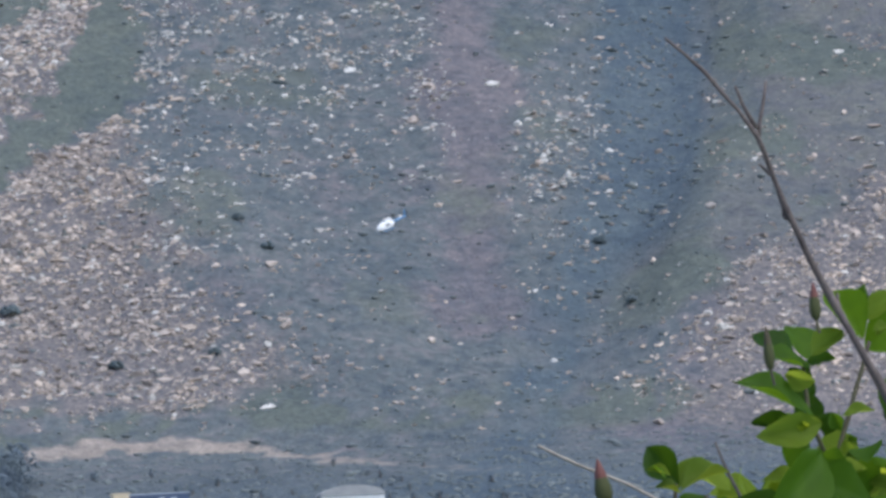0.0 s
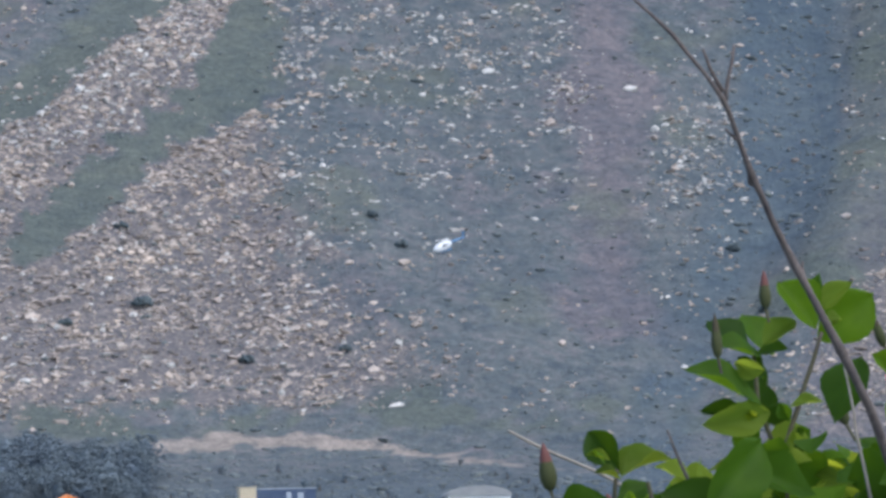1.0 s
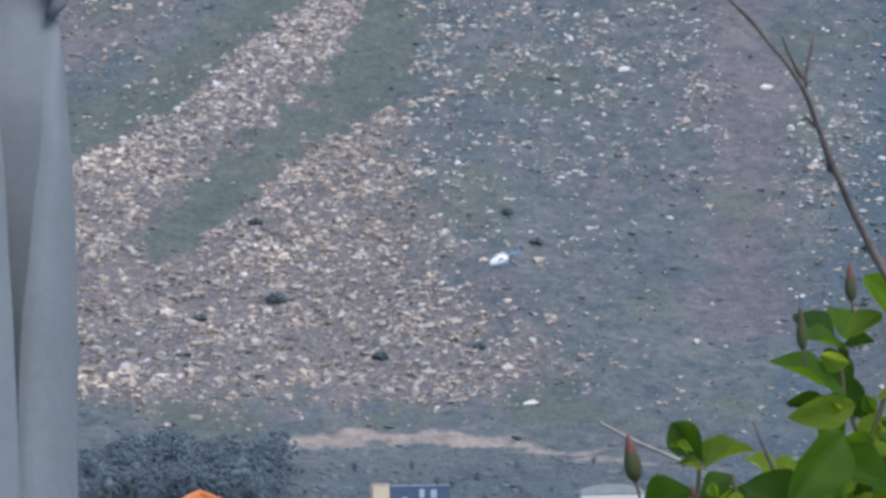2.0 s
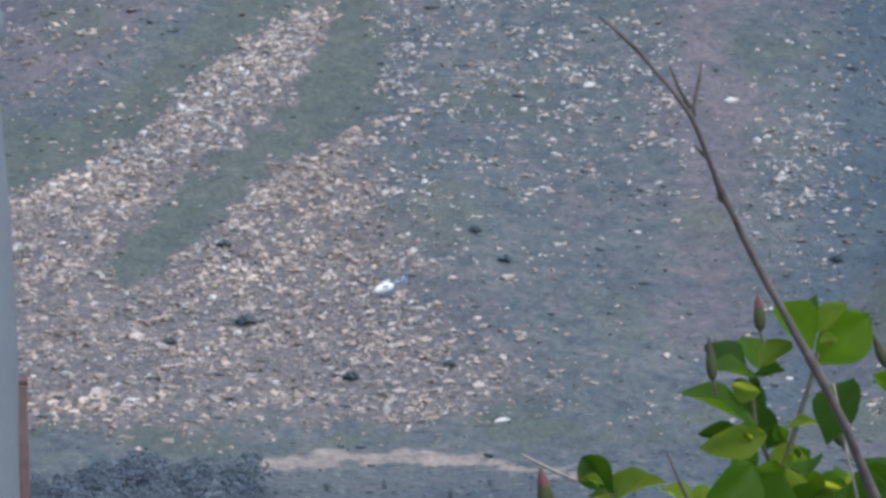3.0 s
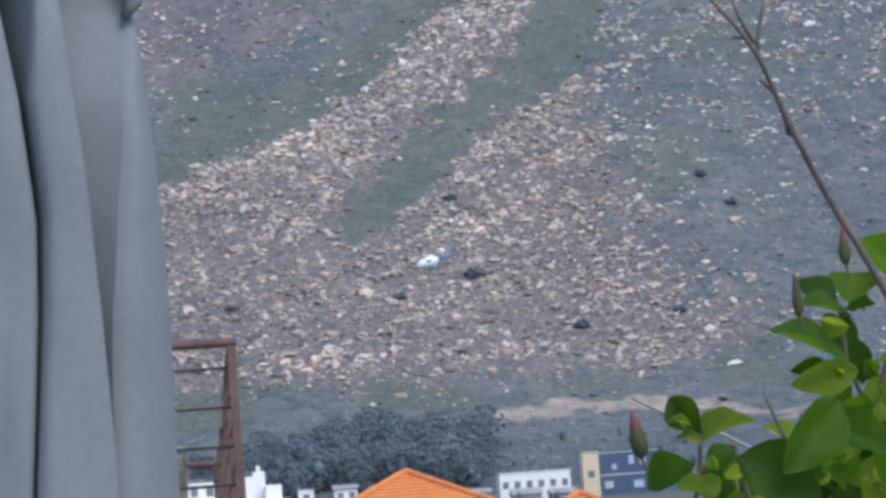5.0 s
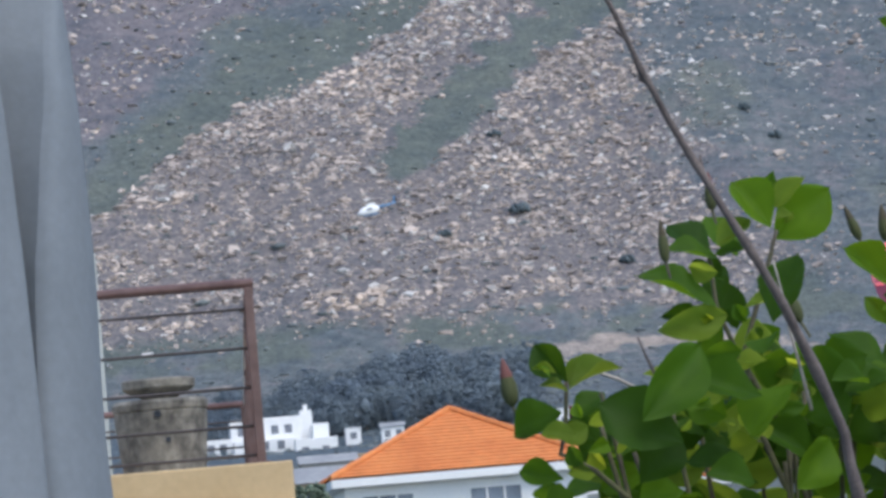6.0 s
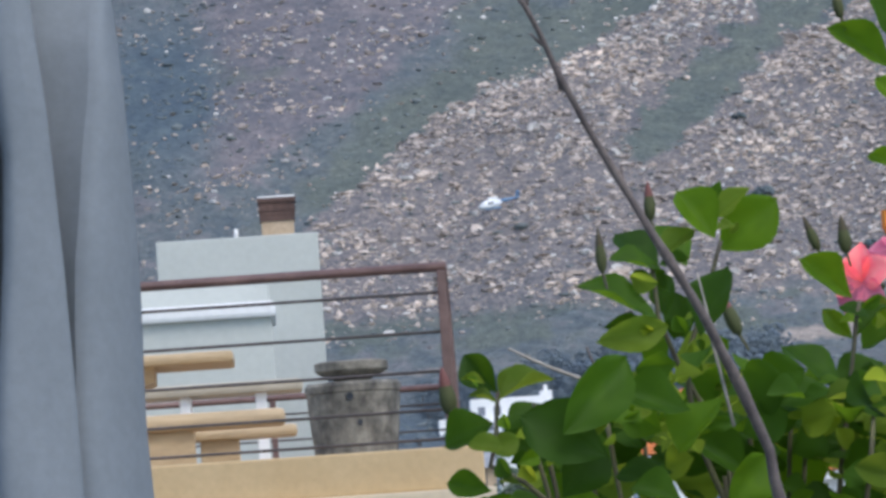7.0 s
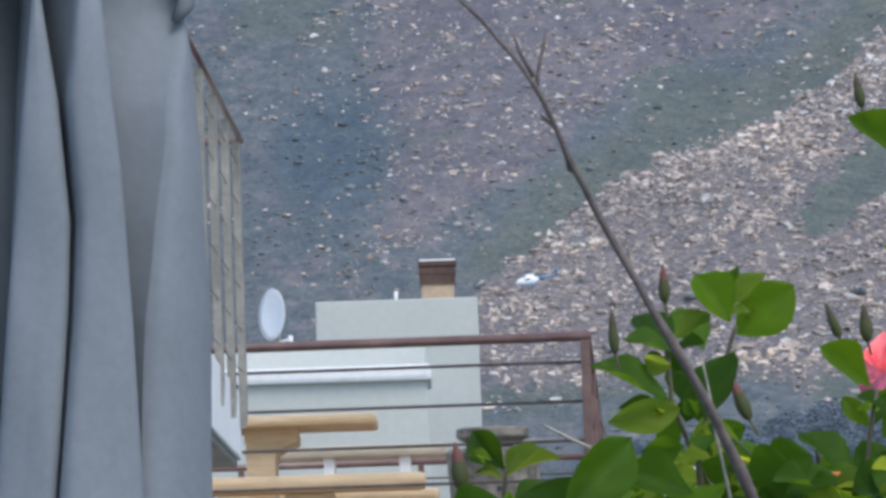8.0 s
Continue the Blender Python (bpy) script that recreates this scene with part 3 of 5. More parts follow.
def build_shrub():
    rng = random.Random(11)
    root = Vector((0.28, 4.35, 0.0))
    shrub = thing("flowering_shrub", root.x - 0.0125, root.y, root.z, "leafy green shrub with pink flowers, buds and a bare dry stem", "shrub")
    old = [leaf_mesh("leaf", M_LEAF, c, u, w) for c, u, w in ((0.5, 0.14, 1.35), (0.25, 0.25, 1.6), (0.8, 0.08, 1.75), (1.0, 0.2, 1.45), (0.15, 0.35, 1.55))]
    young = [leaf_mesh("leaf", M_YOUNG, c, u, w) for c, u, w in ((0.6, 0.15, 1.2), (0.9, 0.3, 1.4))]

    def stem(name, mat, points, r0, r1, label="", knots=0.0, on=None):
        pts = [Vector(p) - root for p in points]
        fine = []
        for a, b in zip(pts, pts[1:]):
            steps = max(2, int((b - a).length / 0.025))
            fine += [a.lerp(b, k / steps) + Vector((rng.uniform(-1, 1), rng.uniform(-1, 1), 0)) * 0.0007 for k in range(steps)]
        fine.append(pts[-1])
        n = len(fine) - 1
        radii = [(r0 + (r1 - r0) * i / n) * (1 + (knots if i % 4 == 2 else 0) + rng.uniform(-0.08, 0.08)) for i in range(n + 1)]
        return part(name, tube(fine, radii, 8), mat, on or shrub, label, smooth=True)

    # the bare stem with its fork, and dry twigs
    dry = stem("dry_stem", M_DRY, [(0.0165, 4.000, 2.164), (0.0485, 4.000, 2.134), (0.0755, 4.000, 2.100), (0.0890, 4.000, 2.081), (0.1010, 4.015, 2.055), (0.1154, 4.025, 2.022), (0.1328, 4.035, 1.987), (0.1555, 4.045, 1.945), (0.1747, 4.045, 1.907), (0.1911, 4.050, 1.877), (0.2197, 4.070, 1.828), (0.2461, 4.100, 1.773), (0.2680, 4.120, 1.720),
         (0.290, 4.16, 1.60), (0.302, 4.2, 1.40), (0.28, 4.3, 0.6), (0.28, 4.35, -0.05)], 0.0012, 0.0135, "bare grey-brown dry stem, forked at its top", 0.3)
    stem("twig", M_DRY, [(0.0902, 4.001, 2.080), (0.0932, 4.001, 2.099), (0.0992, 4.001, 2.125)], 0.0021, 0.0011, on=dry)
    stem("twig", M_DRY, [(0.0878, 4.000, 2.087), (0.0778, 4.000, 2.106), (0.0728, 4.000, 2.122)], 0.0019, 0.0012, on=dry)
    stem("twig", M_DRY, [(0.1037, 4.017, 2.049), (0.0977, 4.017, 2.053), (0.0927, 4.017, 2.059)], 0.0018, 0.001, on=dry)
    stem("twig", M_DRY, [(0.1203, 4.028, 2.012), (0.1143, 4.028, 2.015), (0.1133, 4.028, 2.022)], 0.0022, 0.001, on=dry)
    stem("twig", M_DRY, [(0.1622, 4.045, 1.932), (0.1602, 4.045, 1.940), (0.1597, 4.045, 1.952)], 0.002, 0.001, on=dry)
    stem("twig", M_PALE_TWIG, [(0.108, 5.11, 1.868), (0.149, 5.11, 1.846), (0.201, 5.11, 1.823), (0.242, 5.1, 1.798), (0.30, 5.0, 1.65), (0.29, 4.6, 1.1)], 0.0016, 0.004, "pale bleached dry twig")
    stem("twig", M_PALE_TWIG, [(0.219, 4.1, 1.866), (0.224, 4.1, 1.838), (0.228, 4.1, 1.808), (0.24, 4.1, 1.74)], 0.0007, 0.0014, "pale bleached dry twig")
    stem("twig", M_DRY, [(0.150, 4.5, 1.833), (0.161, 4.5, 1.802), (0.18, 4.48, 1.75)], 0.001, 0.002)
    # leafy shoots
    low = (0.28, 4.35, 0.3)
    stem("shoot", M_STEM, [(0.263, 4.36, 1.909), (0.255, 4.36, 1.887), (0.239, 4.36, 1.844), (0.226, 4.36, 1.806), (0.229, 4.36, 1.747), (0.254, 4.36, 1.677), (0.27, 4.36, 1.3), low], 0.0018, 0.009)
    stem("shoot", M_STEM, [(0.203, 4.37, 1.892), (0.205, 4.37, 1.847), (0.222, 4.37, 1.802), (0.254, 4.37, 1.736), (0.269, 4.37, 1.676), (0.275, 4.37, 1.3), low], 0.0018, 0.008)
    stem("shoot", M_STEM, [(0.060, 4.28, 1.789), (0.056, 4.28, 1.755), (0.049, 4.28, 1.727), (0.077, 4.28, 1.711), (0.104, 4.28, 1.685), (0.2, 4.32, 1.4), low], 0.0018, 0.008)
    stem("shoot", M_STEM, [(0.394, 4.5, 1.858), (0.388, 4.5, 1.823), (0.378, 4.5, 1.773), (0.370, 4.5, 1.723), (0.362, 4.5, 1.673), (0.32, 4.42, 1.3), low], 0.0018, 0.008)
    stem("shoot", M_STEM, [(0.422, 4.32, 2.121), (0.434, 4.32, 2.044), (0.435, 4.33, 1.958), (0.476, 4.5, 1.875), (0.464, 4.62, 1.768), (0.4, 4.5, 1.3), low], 0.0018, 0.008)
    # leaves: from base x, z to tip x, z, width, distance
    top = [(0.258, 1.912, 0.231, 1.959, 0.034, 4.36), (0.264, 1.903, 0.315, 1.943, 0.042, 4.38), (0.268, 1.963, 0.258, 1.941, 0.014, 4.38)]
    upper = [(0.213, 1.895, 0.184, 1.933, 0.042, 4.43), (0.239, 1.895, 0.223, 1.942, 0.033, 4.45), (0.211, 1.889, 0.167, 1.905, 0.027, 4.37), (0.202, 1.845, 0.140, 1.885, 0.034, 4.34),
             (0.216, 1.850, 0.214, 1.889, 0.025, 4.42), (0.206, 1.833, 0.162, 1.847, 0.017, 4.40), (0.215, 1.834, 0.193, 1.805, 0.023, 4.41), (0.236, 1.831, 0.227, 1.872, 0.025, 4.47), (0.240, 1.811, 0.274, 1.829, 0.024, 4.47)]
    middle = [(0.222, 1.817, 0.239, 1.875, 0.041, 4.15), (0.104, 1.744, 0.168, 1.808, 0.042, 4.13), (0.139, 1.724, 0.076, 1.764, 0.050, 4.15), (0.213, 1.759, 0.156, 1.779, 0.038, 4.19),
              (0.242, 1.768, 0.200, 1.728, 0.043, 4.20), (0.102, 1.694, 0.140, 1.737, 0.042, 4.17), (0.196, 1.709, 0.151, 1.720, 0.026, 4.21), (0.263, 1.708, 0.222, 1.739, 0.033, 4.27),
              (0.195, 1.747, 0.163, 1.768, 0.029, 4.29), (0.199, 1.686, 0.160, 1.702, 0.031, 4.18), (0.245, 1.680, 0.283, 1.720, 0.038, 4.25), (0.142, 1.685, 0.104, 1.683, 0.033, 4.20)]
    left = [(0.058, 1.787, 0.032, 1.820, 0.027, 4.26), (0.054, 1.763, 0.011, 1.750, 0.034, 4.29), (0.048, 1.705, 0.011, 1.715, 0.022, 4.26), (0.064, 1.756, 0.093, 1.783, 0.022, 4.31),
            (0.091, 1.736, 0.063, 1.757, 0.024, 4.34), (0.059, 1.693, 0.032, 1.688, 0.024, 4.29), (0.105, 1.745, 0.076, 1.723, 0.029, 4.36), (0.135, 1.710, 0.090, 1.698, 0.029, 4.38)]
    right = [(0.332, 1.795, 0.277, 1.797, 0.026, 4.50), (0.372, 1.776, 0.331, 1.831, 0.041, 4.47), (0.369, 1.778, 0.413, 1.807, 0.040, 4.50), (0.392, 1.862, 0.344, 1.902, 0.031, 4.53),
             (0.372, 1.732, 0.306, 1.759, 0.044, 4.50), (0.364, 1.725, 0.321, 1.700, 0.033, 4.53), (0.395, 1.829, 0.421, 1.859, 0.023, 4.54), (0.392, 1.827, 0.367, 1.854, 0.017, 4.55),
             (0.376, 1.698, 0.409, 1.732, 0.040, 4.52), (0.383, 1.745, 0.411, 1.771, 0.031, 4.56), (0.339, 1.686, 0.299, 1.698, 0.035, 4.52)]
    beyond = [(0.415, 2.046, 0.367, 2.085, 0.028, 4.32), (0.416, 2.073, 0.405, 2.109, 0.023, 4.32), (0.418, 2.017, 0.404, 2.038, 0.020, 4.32), (0.417, 1.961, 0.391, 1.972, 0.016, 4.32), (0.429, 2.043, 0.462, 2.072, 0.024, 4.32),
              (0.423, 2.007, 0.455, 2.021, 0.024, 4.32), (0.461, 1.877, 0.501, 1.902, 0.031, 4.66), (0.448, 1.839, 0.408, 1.824, 0.031, 4.63), (0.451, 1.820, 0.491, 1.851, 0.041, 4.58), (0.470, 1.777, 0.434, 1.821, 0.041, 4.60)]
    fresh = [(0.262, 1.929, 0.288, 1.955, 0.019, 4.36), (0.242, 1.921, 0.208, 1.902, 0.022, 4.37), (0.212, 1.838, 0.150, 1.827, 0.027, 4.35), (0.059, 1.781, 0.104, 1.809, 0.018, 4.26), (0.062, 1.784, 0.076, 1.812, 0.014, 4.28),
             (0.339, 1.778, 0.301, 1.786, 0.025, 4.55), (0.302, 1.773, 0.334, 1.786, 0.021, 4.60)]
    for rows, meshes in ((top, old), (upper, old), (middle, old), (left, old), (right, old), (beyond, old), (fresh, young)):
        for x0, z0, x1, z1, w, y in rows:
            base, tip = Vector((x0, y, z0)) - root, Vector((x1, y, z1)) - root
            share("leaf", rng.choice(meshes), shrub, blade(base, tip, w, rng.uniform(-0.7, 0.7), rng.uniform(-0.3, 0.45)))
    # the crown behind and below the front leaves
    heaps = {False: bmesh.new(), True: bmesh.new()}
    for k in range(1050):
        x = rng.uniform(0.07, 0.53)
        top_z = float(np.interp(x, (0.0, 0.05, 0.10, 0.16, 0.22, 0.28, 0.36, 0.43, 0.5), (1.73, 1.755, 1.765, 1.79, 1.84, 1.80, 1.79, 1.81, 1.84)))
        base = Vector((x, rng.uniform(4.25, 4.75), top_z - 0.03 - 0.75 * rng.random() ** 2.2)) - root
        height_here = base.z + root.z
        if rng.random() < 0.9 and (((x - 0.19) / 0.045) ** 2 + ((height_here - 1.69) / 0.022) ** 2 < 1 or ((x - 0.30) / 0.014) ** 2 + ((height_here - 1.68) / 0.01) ** 2 < 1 or ((x - 0.085) / 0.025) ** 2 + ((height_here - 1.72) / 0.025) ** 2 < 1):
            continue        # thin places between the boughs
        spread = rng.uniform(0, 6.28)
        grown = rng.uniform(0.55, 1.05)
        tip = base + Vector((math.cos(spread) * 0.052, math.sin(spread) * 0.03, rng.uniform(-0.015, 0.03))) * grown
        m = blade(base, tip, rng.uniform(0.026, 0.046) * grown, rng.uniform(-1.1, 1.1), 0.0)
        fresh_one = rng.random() < 0.36
        if k < 190:
            share("leaf", rng.choice(young if fresh_one else old), shrub, m)
            continue
        heap = heaps[fresh_one]
        first = len(heap.verts)
        heap.from_mesh(rng.choice(young if fresh_one else old))
        heap.verts.ensure_lookup_table()
        bmesh.ops.transform(heap, matrix=m, verts=heap.verts[first:])
    tagged(part("inner_foliage", heaps[False], M_LEAF, shrub, "dense green leaves inside the crown", smooth=True), kind="stuff")
    tagged(part("young_foliage", heaps[True], M_YOUNG, shrub, "yellow-green young leaves inside the crown", smooth=True), kind="stuff")
    # small young leaves at the shoots' joints
    for x, y, z, count in ((0.258, 4.36, 1.925, 3), (0.21, 4.37, 1.885, 6), (0.21, 4.37, 1.84, 7), (0.225, 4.36, 1.805, 7), (0.058, 4.28, 1.785, 4), (0.055, 4.28, 1.75, 5), (0.08, 4.3, 1.72, 6), (0.15, 4.2, 1.75, 5),
                           (0.21, 4.25, 1.74, 6), (0.39, 4.5, 1.84, 4), (0.38, 4.5, 1.78, 6), (0.33, 4.5, 1.78, 7), (0.37, 4.5, 1.72, 6), (0.45, 4.55, 1.84, 5), (0.28, 4.35, 1.79, 6)):
        for _ in range(count):
            base = Vector((x + rng.uniform(-0.018, 0.018), y + rng.uniform(-0.05, 0.03), z + rng.uniform(-0.016, 0.01))) - root
            a = rng.uniform(0.2, 2.95)
            long = rng.uniform(0.014, 0.032)
            tip = base + Vector((math.cos(a) * long, rng.uniform(-0.5, 0.5) * long, math.sin(a) * long * 0.7))
            share("leaf", rng.choice(young if rng.random() < 0.6 else old), shrub, blade(base, tip, long * rng.uniform(0.35, 0.75), rng.uniform(-1.0, 1.0), rng.uniform(-0.2, 0.4)))
    # bare wood inside the crown
    for _ in range(16):
        x, y = rng.uniform(0.08, 0.42), rng.uniform(4.25, 4.5)
        stem("inner_branch", M_STEM, [(x, y, rng.uniform(1.70, 1.78)), (x * 0.8 + 0.05, y, 1.6), (0.28, 4.36, 1.2), low], 0.002, 0.006)
    # buds
    calyx, furled, closed = bud_meshes()
    for x0, z0, x1, z1, w, y in ((0.200, 1.926, 0.199, 1.960, 0.011, 4.3), (0.156, 1.884, 0.154, 1.923, 0.010, 4.3), (0.367, 1.908, 0.355, 1.941, 0.010, 4.55), (0.392, 1.904, 0.389, 1.939, 0.013, 4.55),
                                 (0.349, 1.783, 0.341, 1.809, 0.008, 4.55), (0.023, 1.776, 0.017, 1.819, 0.016, 4.4), (0.082, 1.746, 0.073, 1.773, 0.014, 4.4), (0.268, 1.824, 0.253, 1.863, 0.013, 4.3), (0.376, 2.090, 0.371, 2.120, 0.010, 4.32)):
        base, tip = Vector((x0, y, z0)) - root, Vector((x1, y, z1)) - root
        w *= 0.98
        m = blade(base, tip, w, 0)
        m = m @ Matrix.Diagonal((1, 1, w / (tip - base).length, 1))
        b = share("bud", calyx, shrub, m)
        pink = round(y, 2) in (4.3, 4.4) and x0 != 0.156
        b["label"] = "pink-tipped green flower bud" if pink else "dark closed flower bud"
        share("furled_petals", furled if pink else closed, b, Matrix.Identity(4))
        part("bud_stalk", tube([base + (base - tip) * 0.35 + Vector((0.002, 0, 0)), base], [0.0012, 0.0014], 6), M_STEM, shrub)
    # flowers: five ruffled petals and a stamen column
    petal = leaf_mesh("petal", M_PETAL, 0.5, 0.45, 1.35)
    for (cx, cy, cz), face, size in (((0.455, 4.64, 1.905), Vector((-0.15, -0.3, 0.9)), 0.05), ((0.410, 4.60, 1.880), Vector((-0.6, -0.6, 0.1)), 0.034)):
        flower = part("flower", tube([Vector((cx, cy, cz)) - root - face.normalized() * 0.03, Vector((cx, cy, cz)) - root], [0.003, 0.006], 8), M_BUD, shrub, "open pink flower with an orange stamen column")
        axis = face.normalized()
        side = axis.orthogonal().normalized()
        for k in range(5):
            d = Matrix.Rotation(k * 2 * math.pi / 5 + 0.4, 3, axis) @ side
            x = (d + axis * 0.35).normalized()
            n = (axis - x * axis.dot(x)).normalized()
            m = Matrix((x * size, n.cross(x) * size * 0.85, n * size)).transposed().to_4x4()
            m.translation = Vector((cx, cy, cz)) - root
            share("petal", petal, flower, m)
        if size > 0.04:
            p = Vector((cx, cy, cz)) - root
            part("stamen_column", tube([p, p + Vector((-0.008, -0.004, 0.014)), p + Vector((-0.011, -0.005, 0.028)), p + Vector((-0.012, -0.006, 0.042))], [0.003, 0.005, 0.0085, 0.0075], 10), M_STAMEN, flower, "orange stamen column")
    return dry


dry_stem = build_shrub()


# ---- the closed parasol ----
def build_parasol():
    x, y = -0.525, 6.8
    parasol = thing("closed_parasol", x, y, 0.0, "closed grey-blue canvas parasol with deep hanging folds", "parasol")
    # each panel: its proudness, and its two edges in degrees at these heights
    levels = (1.05, 1.87, 2.11, 2.235, 2.397, 2.53, 2.75, 2.95)
    panels = [(0.93, (-120, -111.5, -104.8, -101.5, -96.9, -92.4, -90, -89.5), (-93, -86.5, -79.5, -77.5, -81.1, -87.3, -88.5, -88.8)),
              (1.0, (-91, -85.2, -77.8, -75.2, -78.3, -73.5, -71, -69), (-50.5, -51.7, -53.9, -56.3, -59.7, -61.4, -64, -65)),
              (0.975, (-49.5, -50.9, -45.4, -39, -27.4, -6, -3, -2), (16, 12, 9, 6, 4, 2, 1, 1)),
              (0.95, (-150, -148, -147, -145, -143, -140, -138, -136), (-123, -125, -129, -128, -121, -110, -106, -104))]
    for mid, half in ((34, 17), (72, 20), (112, 19), (150, 18), (188, 19)):
        panels.append((0.97, tuple(mid - half * v for v in (1.05, 1.0, 0.9, 0.72, 0.5, 0.3, 0.2, 0.1)), tuple(mid + half * v for v in (1.05, 1.0, 0.9, 0.72, 0.5, 0.3, 0.2, 0.1))))

    def canopy(z0, z1, radius, rows, depth_at):
        """Proud panels that widen downwards, and between them hollows that close to a point lower down."""
        bm = bmesh.new()
        ordered = sorted(panels, key=lambda p: p[1][1] % 360)
        rings = []
        for i in range(rows + 1):
            z = z0 + (z1 - z0) * i / rows
            edges = [(float(np.interp(z, levels, lo)), float(np.interp(z, levels, hi)), proud) for proud, lo, hi in ordered]
            around, deep = radius(z), depth_at(z)
            ring = []

            def put(a, r):
                t = math.radians(a)
                ring.append((t, r * around * (1 + 0.010 * math.sin(7 * z + 3 * t) + 0.006 * math.sin(19 * z + 11 * t)), z))
            for n, (lo, hi, proud) in enumerate(edges):
                for k in range(33):
                    u = k / 32
                    v = abs(2 * u - 1)
                    put(lo + (hi - lo) * u, proud - 0.03 * v ** 3 - 0.06 * v ** 10 - 0.02 * math.cos(5 * z + n) * v)
                gap = max(0.05, (edges[(n + 1) % len(edges)][0] - hi) % 360)
                if gap > 300:
                    gap = 0.05
                for k in range(1, 24):
                    u = k / 24
                    a = hi + gap * u
                    floor = 0.76 * (1 - u) ** 0.6 + 0.12
                    r = 0.965 - deep * floor * min(1.0, gap / 3.0, 8 * u + 0.3) - 0.012 * math.sin(math.pi * 2 * u + 4 * z) * min(1.0, gap / 25)
                    # the fold runs on beneath the panel beside it
                    put(a - min(1.0, gap / 6) * 20 * (1 - u), r)
            rings.append(ring)
        sides = len(rings[0])
        grid = np.array([[c[1] for c in ring] for ring in rings])
        for _ in range(3):
            grid[1:-1] = (grid[1:-1] * 2 + grid[:-2] + grid[2:]) / 4
        made = [[bm.verts.new((g * math.cos(c[0]), g * math.sin(c[0]), c[2])) for g, c in zip(row, ring)] for row, ring in zip(grid, rings)]
        for r0, r1 in zip(made, made[1:]):
            for k in range(sides):
                bm.faces.new((r0[k], r0[(k + 1) % sides], r1[(k + 1) % sides], r1[k]))
        # the hems of the panels are sharp folds
        for r0, r1 in zip(made, made[1:]):
            for n in range(len(panels)):
                for k in (n * 56, n * 56 + 32, n * 56 + 33):
                    e = bm.edges.get((r0[k % sides], r1[k % sides]))
                    if e:
                        e.smooth = False
        return bm

    main = canopy(1.05, 2.9, lambda z: float(np.interp(z, (1.05, 1.3, 1.87, 2.09, 2.32, 2.5, 2.7, 2.9), (0.245, 0.232, 0.214, 0.217, 0.216, 0.200, 0.154, 0.06))), 150,
                  lambda z: float(np.interp(z, (1.05, 2.0, 2.5, 2.9), (0.9, 1.0, 0.9, 0.3))))
    canvas = part("canopy", main, M_CLOTH, parasol, "grey-blue canvas hanging in folds", smooth=True)
    vent = canopy(2.63, 3.02, lambda z: float(np.interp(z, (2.63, 2.75, 2.95, 3.02), (0.206, 0.17, 0.06, 0.02))), 12, lambda z: 0.45)
    part("vent_flap", vent, M_CLOTH, canvas, "short upper flap of the canvas", smooth=True)
    part("tie_strap", tube([(0.172, -0.03, 2.61), (0.194, -0.035, 2.565), (0.191, -0.035, 2.535), (0.176, -0.04, 2.515)], [0.010, 0.013, 0.012, 0.006], 10), M_CLOTH, canvas, "rolled grey-blue fabric tie", smooth=True)
    part("pole", tube([(0, 0, 0.08), (0, 0, 3.02)], 0.024, 14), M_POLE, parasol, smooth=True)
    part("finial", turned([(0.012, 3.01), (0.03, 3.03), (0.03, 3.06), (0.008, 3.09)], 12), M_POLE, parasol, smooth=True)
    part("base", turned([(0.3, 0.0), (0.3, 0.05), (0.26, 0.08), (0.05, 0.09), (0.04, 0.25)], 28), M_STONE, parasol, "round concrete base", smooth=False)
    return canvas


parasol_canvas = build_parasol()


